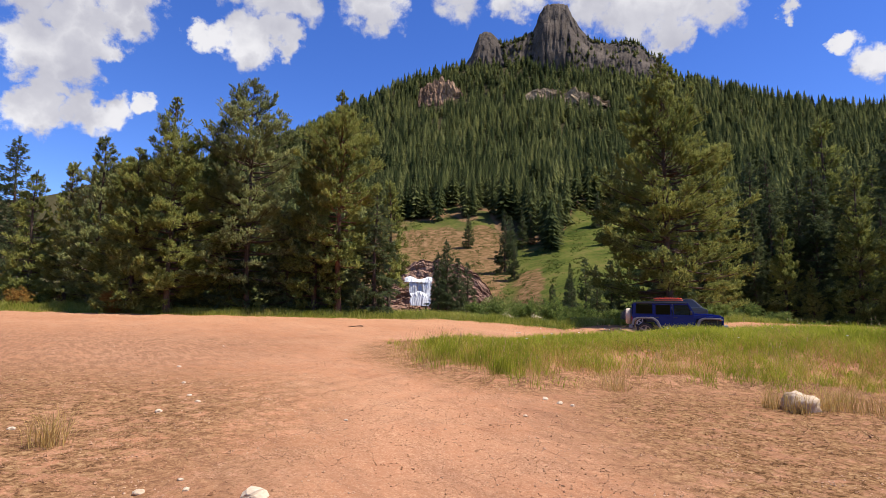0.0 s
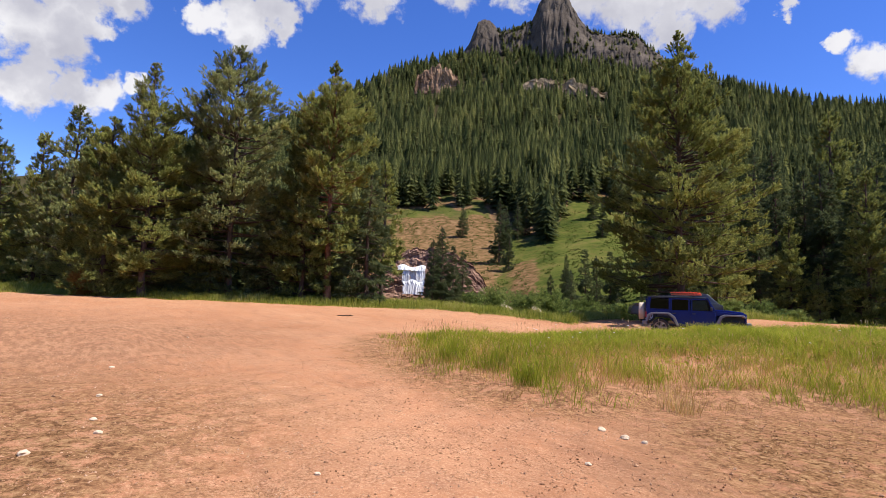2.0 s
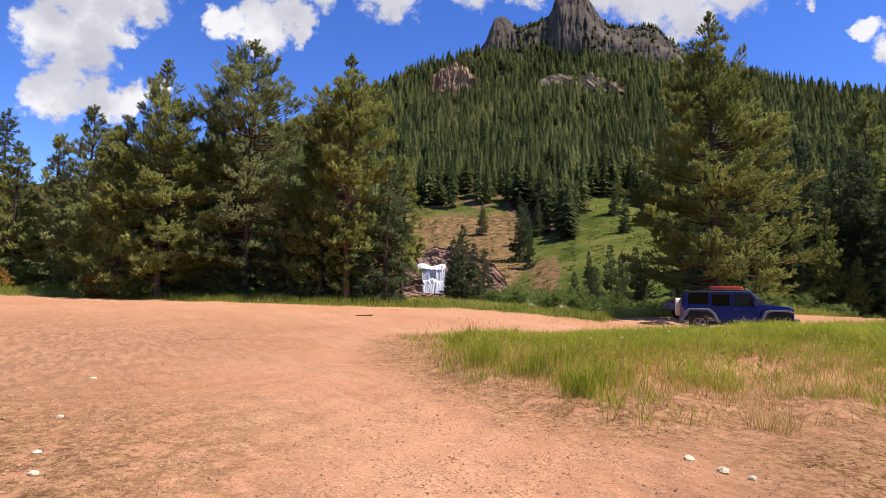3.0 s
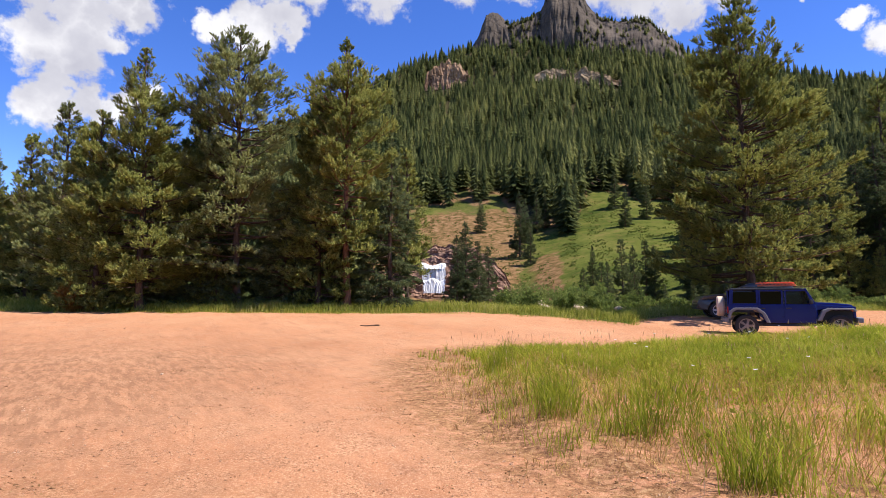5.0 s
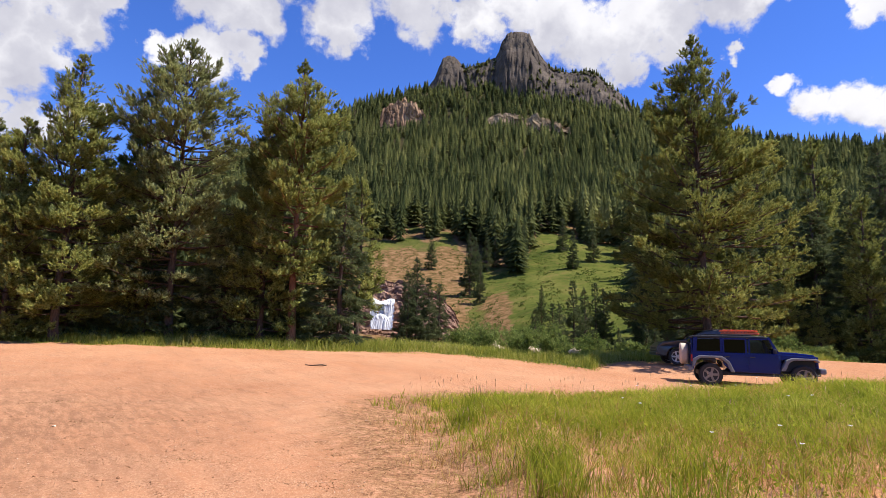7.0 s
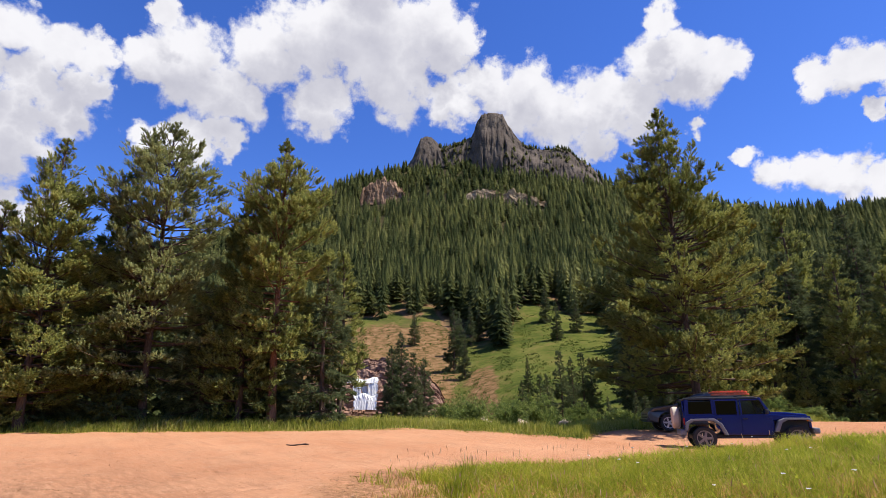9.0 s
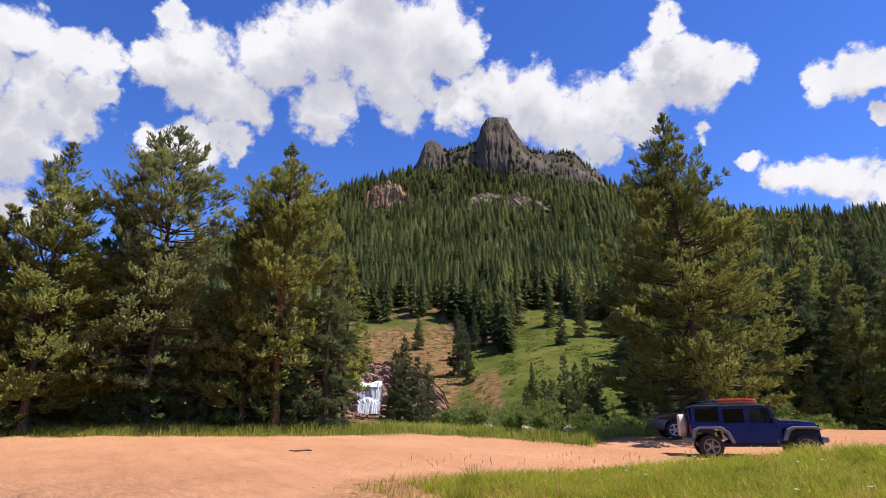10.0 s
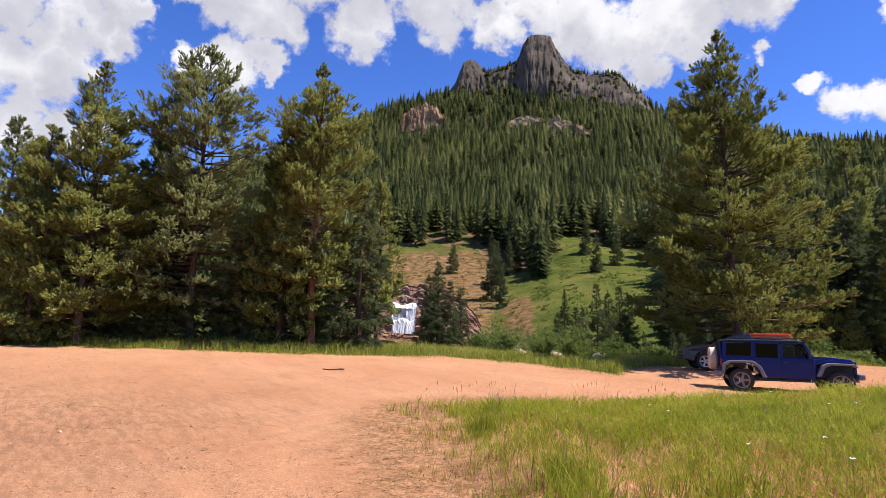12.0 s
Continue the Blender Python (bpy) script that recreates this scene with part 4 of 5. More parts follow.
boulder("boulder", 6.15, 7.55, 0.27, 0.18, 0.17, STONE, "pale cream boulder half sunk in dry grass", 1, 0.2)
for k, (rx, ry, rs) in enumerate([(-0.68, 3.53, 0.045), (0.18, 3.36, 0.10), (2.86, 7.28, 0.055), (-2.73, 4.98, 0.04), (-1.77, 5.83, 0.045), (-1.89, 6.8, 0.032), (-0.35, 3.52, 0.03), (2.7, 7.5, 0.05),
                                  (3.0, 7.15, 0.035), (-0.5, 3.75, 0.025), (0.3, 5.8, 0.025), (1.7, 19.6, 0.08), (1.2, 14.6, 0.05), (-2.4, 7.7, 0.035), (-1.6, 6.4, 0.035),
                                  (7.1, 7.0, 0.09), (6.9, 6.7, 0.06), (2.3, 6.4, 0.03), (-3.4, 9.6, 0.04), (-4.8, 14.9, 0.03)]):
    boulder("stone", rx, ry, rs * 0.95, rs * 0.8, rs * 0.5, STONE, "small pale stone lying on the dirt", 10 + k, 0.22, "loose stones", "stone", 2)
for k, (rx, ry, rs) in enumerate([(7.3, 43.5, 0.7), (8.4, 44.2, 0.5), (10.6, 42.6, 0.6), (5.6, 46.0, 0.8), (9.6, 46.5, 0.7), (17.5, 43.6, 0.5), (18.6, 44.5, 0.6), (12.0, 44.0, 0.45), (15.2, 42.5, 0.5), (19.7, 43.4, 0.4), (3.4, 60.0, 1.0), (9.0, 70.0, 1.4)]):
    boulder("creek_rock", rx, ry, rs * 1.3, rs, rs * 0.8, STONE, "pale rock on the creek bank", 40 + k, 0.2, "creek rocks")


def gravel():
    rng = np.random.default_rng(9)
    n = 190000
    x, y = rng.uniform(-12, 9, n), rng.uniform(0.8, 24, n)
    keep = (island_depth(x, y) < 0.4) & (rng.random(n) < np.clip(5.0 / np.hypot(x, y - 1), 0.12, 1) * (0.35 + 0.65 * smoothstep(waves(x, y, 2.6, 55) + waves(x, y, 0.9, 56), -0.8, 0.9)))
    x, y = x[keep], y[keep]
    o = np.array([(1, 0, 0), (-1, 0, 0), (0, 1, 0), (0, -1, 0), (0, 0, 0.7), (0, 0, -0.7)], float)
    t = np.array([(0, 2, 4), (2, 1, 4), (1, 3, 4), (3, 0, 4), (2, 0, 5), (1, 2, 5), (3, 1, 5), (0, 3, 5)])
    size = (0.0045 + 0.0085 * rng.random(len(x)) ** 2.0) * (1 + 0.8 * (rng.random(len(x)) > 0.97))
    ang = rng.uniform(0, 6.28, len(x))
    jit = o[None] * rng.uniform(0.6, 1.3, (len(x), 6, 1))
    vx = jit[:, :, 0] * np.cos(ang)[:, None] - jit[:, :, 1] * np.sin(ang)[:, None]
    vy = jit[:, :, 0] * np.sin(ang)[:, None] + jit[:, :, 1] * np.cos(ang)[:, None]
    v = np.stack([vx, vy, jit[:, :, 2]], -1) * size[:, None, None] + np.stack([x, y, height(x, y) + size * 0.2], -1)[:, None]
    f = t[None] + (np.arange(len(x)) * 6)[:, None, None]
    tagged(new("gravel", raw_mesh("gravel", v.reshape(-1, 3), f.reshape(-1, 3), PEBBLE)), "loose gravel scattered over the dirt lot", "gravel", kind="stuff")


gravel()


def stick(x, y, long, turn, label="dry grey stick lying on the dirt"):
    s = np.linspace(-0.5, 0.5, 7)
    line = np.stack([s * long * math.cos(turn), s * long * math.sin(turn) + 0.03 * np.sin(s * 9), 0.03 + 0.02 * np.sin(s * 5)], -1)
    v, f = tube(line, 0.022 * (1 - 0.6 * np.abs(s)), 6)
    fork, ff = tube(np.array([line[4], line[4] + (0.12, 0.10, 0.03), line[4] + (0.2, 0.2, 0.02)]), [0.012, 0.009, 0.004], 5)
    v, f = joined([(v, f), (fork, ff)])
    ob = new("stick", raw_mesh("stick", v, f, BARK))
    ob.location = (x, y, float(height(x, y)))
    return tagged(ob, label, "stick")


stick(-3.1, 25.4, 0.85, -0.5)


# ---- waterfall in its rock ledge ----
def rock_wall(name, x0, x1, y, foot, crest, mat, label, seed, depth=6.0, cols=90, rows=36, rounding=8, uneven=0.10, slant=0.0, swing=0.0, tread=1.44):
    """A rough cliff face along x that leans back into the slope."""
    u, w_ = np.linspace(0, 1, cols), np.linspace(0, 1, rows)
    U, W = np.meshgrid(u, w_)
    X = x0 + (x1 - x0) * U
    top = foot + (crest - foot) * (1 - 0.6 * np.abs(2 * U - 1) ** rounding) + uneven * (crest - foot) * np.array([[noise.fractal((a * 9, seed, 0), 1, 2, 4) for a in u]])
    face = np.minimum(W / 0.72, 1.0)
    Z = foot + (top - foot) * face ** 0.9
    step = np.array([[noise.fractal((a * (x1 - x0) * 0.16, b * 3.2, seed * 1.7), 0.8, 2.2, 6) for a in u] for b in w_])
    layer = np.floor(W * 9 + 0.5 * step) / 9
    Y = y + swing * U + 1.5 * W + layer * tread - 0.2 * depth * step + smoothstep(W, 0.72, 1.0) * depth
    Z = Z - smoothstep(W, 0.8, 1.0) * 1.2 + slant * U
    k, n = U.shape
    i = (np.arange((k - 1) * n).reshape(k - 1, n))[:, :-1]
    q = np.stack([i, i + 1, i + 1 + n, i + n], -1).reshape(-1, 4)
    me = raw_mesh(name, np.stack([X, Y, Z], -1).reshape(-1, 3), np.concatenate([q[:, [0, 1, 2]], q[:, [0, 2, 3]]]), mat, sharp=True)
    return tagged(new(name, me), label, "cliff", kind="structure")


rock_wall("cliff_waterfall", -17.0, 10.0, 126.0, -1.0, 12.6, LEDGE, "reddish brown layered rock ledge round the waterfall", 3, 7.0, 150, 60, 3, 0.10, tread=8.0)


def waterfall():
    rng = np.random.default_rng(8)
    root = empty("waterfall", pose(-7.1, 124.0, 0.0), "white waterfall pouring over a rock ledge", "waterfall")
    for k, (x0, x1, z0, z1, y0) in enumerate([(-3.0, 3.0, 7.1, 8.1, 0.8), (-1.9, -0.3, 4.6, 7.6, 0.5), (-0.25, 1.15, 4.6, 7.5, 0.9), (1.05, 3.0, 4.4, 7.6, 0.4), (-1.6, 2.9, 2.0, 4.9, -0.6)]):
        cols, rows = 48, 26
        U, W = np.meshgrid(np.linspace(0, 1, cols), np.linspace(0, 1, rows))
        strand = np.array([[noise.fractal((a * 13 + k * 5, b * 0.45, 2.0), 0.8, 2.2, 5) for a in np.linspace(0, 1, cols)] for b in np.linspace(0, 1, rows)])
        edge = 0.35 * np.array([[noise.noise((b * 5, side * 9.0, k)) for side in (0, 1)] for b in np.linspace(0, 1, rows)])
        X = (x0 + edge[:, :1]) + ((x1 + edge[:, 1:]) - (x0 + edge[:, :1])) * U
        Z = z1 + (z0 - z1) * W + 0.3 * np.sin(U * 9 + k) * (1 - W)
        Y = y0 - 0.9 * W ** 0.6 - 0.22 * strand
        i = (np.arange((rows - 1) * cols).reshape(rows - 1, cols))[:, :-1]
        q = np.stack([i, i + 1, i + 1 + cols, i + cols], -1).reshape(-1, 4)
        part("water_sheet", raw_mesh("water_sheet", np.stack([X, Y, Z], -1).reshape(-1, 3), np.concatenate([q[:, [0, 2, 1]], q[:, [0, 3, 2]]]), FOAM, sharp=False), None, root)
    return root


waterfall()
# rock bands high in the forest
rock_wall("cliff_band_west", -44, 2, 548, 203, 233, BAND, "reddish rock cliff band in the forest", 5, 16.0, 130, 40, 3, 0.22)
rock_wall("cliff_band_east", 54, 132, 508, 198, 212, TAN_BAND, "pale broken rock band in the forest below the peak", 6, 14.0, 170, 24, 3, 0.35, -15.0, -26.0, 5.0)


def meadow_shrubs():
    rng = np.random.default_rng(14)
    n = 9000
    az, r = rng.uniform(-11, 22, n), np.sqrt(rng.uniform(72 ** 2, 245 ** 2, n))
    keep = (meadow(az, r) > 0.4) & (waves(az * 9, r, 30, 71) + rng.normal(0, 0.5, n) > 0.35)
    az, r = az[keep], r[keep]
    x, y = HUB[0] + r * np.sin(np.radians(az)), HUB[1] + r * np.cos(np.radians(az))
    X, Y = np.repeat(x, 9) + rng.normal(0, 0.38, len(x) * 9), np.repeat(y, 9) + rng.normal(0, 0.38, len(x) * 9)
    Z = height(X, Y) + np.abs(rng.normal(0.0, 0.10, len(X)))
    leaf = (np.array([(0, 0, 0), (0.4, 0.1, 0.5), (0, 0, 1.0), (-0.4, 0.1, 0.5), (0.1, 0.4, 0.5), (0.1, -0.4, 0.5)]), np.array([(0, 1, 2), (0, 2, 3), (0, 4, 2), (0, 2, 5)]))
    v, f = strew(leaf, np.stack([X, Y, Z], -1), rng.normal(0, 1, (len(X), 3)) + (0, 0, 0.8), 0.12 + 0.32 * rng.random(len(X)) ** 2, rng)
    tagged(new("meadow_shrubs", raw_mesh("meadow_shrubs", v, f, MEADOW)), "low green shrubs and herbs dotted over the open slope", "shrubs", kind="stuff")


meadow_shrubs()


# ---- cars ----
def box(cx, cy, cz, sx, sy, sz, bevel=0.0, seg=2):
    bm = bmesh.new()
    bmesh.ops.create_cube(bm, size=1, matrix=Matrix.Translation((cx, cy, cz)) @ Matrix.Diagonal((sx, sy, sz, 1)))
    if bevel:
        bmesh.ops.bevel(bm, geom=bm.edges[:], offset=bevel, segments=seg, affect="EDGES", profile=0.5)
    return bm


def slab(profile, y0, y1, bevel=0.0, pinch=None):
    """A side outline in x, z pulled through from y0 to y1. pinch(x, z): share of the width kept there."""
    bm = bmesh.new()
    k = pinch or (lambda x, z: 1.0)
    a = [bm.verts.new((x, y0 * k(x, z), z)) for x, z in profile]
    b = [bm.verts.new((x, y1 * k(x, z), z)) for x, z in profile]
    bm.faces.new(a)
    bm.faces.new(b[::-1])
    for i in range(len(a)):
        j = (i + 1) % len(a)
        bm.faces.new((a[j], a[i], b[i], b[j]))
    bmesh.ops.recalc_face_normals(bm, faces=bm.faces[:])
    if bevel:
        bmesh.ops.bevel(bm, geom=bm.edges[:], offset=bevel, segments=2, affect="EDGES", profile=0.5)
    return bm


def merged(*parts_):
    out = bmesh.new()
    for p in parts_:
        me = bpy.data.meshes.new("tmp")
        p.to_mesh(me)
        p.free()
        out.from_mesh(me)
        bpy.data.meshes.remove(me)
    return out


def lathe(profile, steps=28):
    """A ring turned round the y axis from (radius, y) pairs."""
    bm = bmesh.new()
    rings = []
    for k in range(steps):
        a = 6.28318 * k / steps
        rings.append([bm.verts.new((r * math.cos(a), y, r * math.sin(a))) for r, y in profile])
    for k in range(steps):
        p, q = rings[k], rings[(k + 1) % steps]
        for i in range(len(profile) - 1):
            bm.faces.new((p[i], p[i + 1], q[i + 1], q[i]))
    bmesh.ops.recalc_face_normals(bm, faces=bm.faces[:])
    return bm


def wheel(parent, x, y, r, wide, rim_mat, spokes, side):
    """side: -1 where the outer face looks to -y."""
    hub = part("wheel", lathe([(r * 0.66, -wide * 0.42), (r * 0.9, -wide * 0.5), (r * 0.985, -wide * 0.36), (r, -wide * 0.12), (r, wide * 0.12), (r * 0.985, wide * 0.36), (r * 0.9, wide * 0.5), (r * 0.66, wide * 0.42)], 36), RUBBER, parent, "black rubber tyre")
    hub.location = (x, y, r)
    ring = lathe([(r * 0.58, side * wide * 0.2), (r * 0.60, side * wide * 0.44), (r * 0.67, side * wide * 0.45), (r * 0.67, -side * wide * 0.4)], 36)
    disc = lathe([(0.0, side * wide * 0.1), (r * 0.6, side * wide * 0.12)], 24)
    rim = part("rim", ring, rim_mat, hub)
    part("brake_disc", disc, BLACK, hub)
    for k in range(spokes):
        a = 6.28318 * k / spokes + 0.3
        sp = box(0, side * wide * 0.34, r * 0.33, r * 0.2, wide * 0.12, r * 0.6, 0.01)
        bmesh.ops.rotate(sp, verts=sp.verts, cent=(0, 0, 0), matrix=Matrix.Rotation(a, 3, "Y"))
        part("spoke", sp, rim_mat, rim)
    part("hub_cap", lathe([(0.0, side * wide * 0.42), (r * 0.13, side * wide * 0.42), (r * 0.17, side * wide * 0.3)], 14), rim_mat, rim)
    return hub


def offroad_car():
    root = empty("offroad_car", pose(11.6, 26.15, float(height(11.6, 26.15)) - 0.02, 0, -1.5, -21) @ Matrix.Scale(0.92, 4), "dark blue boxy four-door offroad car parked on the dirt", "car")
    R, RX, FX = 0.41, -1.42, 1.58
    # lower body with the rear wheel opening
    low = [(-2.02, 0.62), (RX - 0.56, 0.58), (RX - 0.50, 0.88), (RX - 0.34, 1.0), (RX + 0.34, 1.0), (RX + 0.54, 0.84), (RX + 0.66, 0.52), (FX - 0.72, 0.50), (FX - 0.66, 0.86), (FX - 0.72, 1.22), (-2.02, 1.22)]
    part("body", slab(low, -0.80, 0.80, 0.025), BLUE, root)
    part("bonnet", slab([(FX - 0.72, 0.98), (FX + 0.44, 0.98), (FX + 0.50, 1.10), (FX + 0.42, 1.20), (FX - 0.2, 1.27), (FX - 0.72, 1.29)], -0.66, 0.66, 0.04, lambda x, z: 1.0 - 0.10 * max(0, (x - 0.9) / 1.1)), BLUE, root)
    part("engine_bay", slab([(FX - 0.70, 0.55), (FX + 0.46, 0.60), (FX + 0.46, 1.02), (FX - 0.70, 1.02)], -0.56, 0.56, 0.02), BLACK, root)
    grille = part("grille", box(FX + 0.50, 0, 0.92, 0.10, 1.18, 0.42, 0.03), BLUE, root, "blue upright grille with slots")
    for k in range(7):
        part("slot", box(FX + 0.56, -0.27 + 0.09 * k, 0.93, 0.02, 0.045, 0.30, 0.008), BLACK, grille)
    for sgn in (-1, 1):
        lamp = part("headlight", lathe([(0.0, 0.03), (0.085, 0.02), (0.10, -0.03)], 20), GLASS, root, "round clear headlight")
        lamp.matrix_basis = pose(FX + 0.54, sgn * 0.45, 0.98, 0, 0, -90)
        part("turn_signal", box(FX + 0.40, sgn * 0.80, 0.985, 0.09, 0.10, 0.05, 0.012), AMBER, root, "amber turn signal")
        part("front_fender", slab([(FX - 0.72, 0.62), (FX - 0.58, 0.62), (FX - 0.44, 0.92), (FX - 0.28, 1.0), (FX + 0.36, 1.0), (FX + 0.46, 0.94), (FX + 0.52, 0.97), (FX + 0.40, 1.07), (FX - 0.34, 1.08), (FX - 0.54, 0.99)], sgn * 0.62, sgn * 0.95, 0.02), FLARE, root, "dull grey plastic wheel flare")
        part("front_wing", slab([(FX - 0.72, 0.98), (FX - 0.36, 1.06), (FX + 0.38, 1.05), (FX + 0.44, 1.12), (FX - 0.2, 1.17), (FX - 0.72, 1.2)], sgn * 0.55, sgn * 0.78, 0.02), BLUE, root)
        part("rear_fender", slab([(RX - 0.62, 0.68), (RX - 0.53, 0.68), (RX - 0.48, 0.90), (RX - 0.32, 1.01), (RX + 0.34, 1.01), (RX + 0.54, 0.84), (RX + 0.68, 0.52), (RX + 0.80, 0.52), (RX + 0.64, 0.90), (RX + 0.40, 1.09), (RX - 0.38, 1.09), (RX - 0.58, 0.97)], sgn * 0.78, sgn * 0.95, 0.02), FLARE, root, "dull grey plastic wheel flare")
        part("side_step", box(0.05, sgn * 0.80, 0.44, 1.75, 0.09, 0.07, 0.02), BLACK, root)
        part("tail_light", box(-2.03, sgn * 0.72, 1.0, 0.06, 0.14, 0.26, 0.015), RED, root, "square red tail light")
        # doors with frames, glass and handles
        for name, x0, x1 in (("front_door", -0.13, 0.83), ("rear_door", -0.98, -0.15)):
            z0 = 0.56
            outline = [(x0, z0 if name == "front_door" else 0.80), (x0 + (0.0 if name == "front_door" else 0.24), z0), (x1, z0), (x1, 1.20), (x0, 1.20)]
            door = part(name, slab(outline, sgn * 0.80, sgn * 0.822, 0.008), BLUE, root)
            part("door_handle", box(x0 + 0.13, sgn * 0.84, 1.07, 0.17, 0.035, 0.04, 0.012), BLACK, door)
            part("hinge", box(x1 - 0.03, sgn * 0.83, 1.08, 0.10, 0.03, 0.05, 0.008), BLUE, door)
            part("hinge", box(x1 - 0.03, sgn * 0.83, 0.74, 0.10, 0.03, 0.05, 0.008), BLUE, door)
            t0, t1 = x0 + 0.01, x1 - 0.02
            slope = 0.20 if name == "front_door" else 0.0
            bar = 0.055
            frame_ = [slab([(t0, 1.20), (t0 + bar, 1.20), (t0 + bar, 1.74), (t0, 1.74)], sgn * 0.755, sgn * 0.79, 0.006),
                      slab([(t0 + bar, 1.70), (t1 - slope - bar, 1.70), (t1 - slope, 1.745), (t0 + bar, 1.745)], sgn * 0.755, sgn * 0.785, 0.006),
                      slab([(t1 - bar * 1.2, 1.20), (t1, 1.20), (t1 - slope, 1.745), (t1 - slope - bar, 1.745)], sgn * 0.755, sgn * 0.79, 0.006)]
            part("window_frame", merged(*frame_), BLUE, door)
            part("window", slab([(t0 + bar, 1.20), (t1 - bar, 1.20), (t1 - slope - bar, 1.70), (t0 + bar, 1.70)], sgn * 0.762, sgn * 0.77), GLASS if name == "front_door" else TINTED, door)
        part("side_window", slab([(-1.86, 1.26), (-1.06, 1.26), (-1.06, 1.70), (-1.82, 1.70)], sgn * 0.772, sgn * 0.786), TINTED, root, "dark tinted side window")
        part("quarter_panel", merged(slab([(-2.0, 1.2), (-1.86, 1.2), (-1.82, 1.76), (-1.96, 1.76)], sgn * 0.70, sgn * 0.775, 0.01), slab([(-1.06, 1.2), (-0.97, 1.2), (-0.97, 1.76), (-1.06, 1.76)], sgn * 0.70, sgn * 0.775, 0.01),
                                     slab([(-1.9, 1.2), (-1.0, 1.2), (-1.0, 1.27), (-1.9, 1.27)], sgn * 0.70, sgn * 0.775, 0.01)), BLUE, root)
        mirror = part("mirror", box(0.70, sgn * 0.95, 1.30, 0.10, 0.20, 0.17, 0.03), BLACK, root)
        part("mirror_arm", box(0.72, sgn * 0.84, 1.25, 0.05, 0.10, 0.04, 0.01), BLACK, mirror)
        wheel(root, RX, sgn * 0.80, R, 0.26, DARK_ALLOY, 5, sgn)
        wheel(root, FX, sgn * 0.80, R, 0.26, DARK_ALLOY, 5, sgn)
        seat = part("seat", merged(box(0.05, sgn * 0.36, 0.92, 0.5, 0.46, 0.16, 0.05), box(-0.2, sgn * 0.36, 1.2, 0.14, 0.44, 0.56, 0.05)), BLACK, root)
        part("headrest", box(-0.22, sgn * 0.36, 1.56, 0.10, 0.26, 0.19, 0.04), SEAT, seat, "pale headrest")
    part("roof", slab([(-2.0, 1.745), (0.52, 1.745), (0.56, 1.775), (0.40, 1.83), (-1.9, 1.84), (-2.0, 1.80)], -0.745, 0.745, 0.025), BLACK, root, "black hard top")
    part("tailgate", box(-2.02, 0, 1.18, 0.06, 1.36, 1.1, 0.02), BLUE, root)
    part("rear_window", box(-2.045, 0, 1.52, 0.02, 1.1, 0.36, 0.005), TINTED, root)
    ws = part("windscreen_frame", merged(*[slab([(0.80, 1.22), (0.88, 1.24), (0.58, 1.80), (0.50, 1.79)], s * 0.70, s * 0.77, 0.012) for s in (-1, 1)],
                                         slab([(0.555, 1.73), (0.62, 1.73), (0.58, 1.80), (0.50, 1.79)], -0.72, 0.72, 0.008), slab([(0.80, 1.22), (0.90, 1.22), (0.86, 1.29), (0.77, 1.28)], -0.72, 0.72, 0.008)), BLUE, root)
    part("windscreen", slab([(0.83, 1.28), (0.845, 1.28), (0.60, 1.74), (0.585, 1.74)], -0.70, 0.70), GLASS, ws)
    part("front_bumper", merged(box(FX + 0.62, 0, 0.64, 0.20, 1.62, 0.20, 0.05), box(FX + 0.56, 0, 0.50, 0.14, 1.0, 0.10, 0.03)), FLARE, root, "grey steel front bumper")
    part("rear_bumper", box(-2.10, 0, 0.62, 0.20, 1.66, 0.18, 0.04), FLARE, root, "grey rear bumper")
    part("underbody", box(-0.1, 0, 0.47, 3.4, 1.0, 0.16, 0.03), BLACK, root)
    spare = part("spare_wheel", lathe([(0.0, -0.14), (0.34, -0.14), (0.395, -0.08), (0.40, 0.10), (0.36, 0.14), (0.0, 0.14)], 32), COVER, root, "spare wheel in a dusty beige cover")
    spare.matrix_basis = pose(-2.24, 0.08, 1.14, 0, 0, 90)
    part("roof_rack", merged(*[box(x, 0, 1.875, 0.05, 1.36, 0.03, 0.008) for x in (-1.5, -0.75, 0.0)], *[box(-0.75, s * 0.66, 1.875, 1.6, 0.03, 0.03, 0.008) for s in (-1, 1)]), BLACK, root)
    part("aerial", merged(slab([(-2.1, 1.2), (-2.09, 1.2), (-2.095, 1.98), (-2.1, 1.98)], -0.55, -0.54)), BLACK, root)
    return root


offroad = offroad_car()


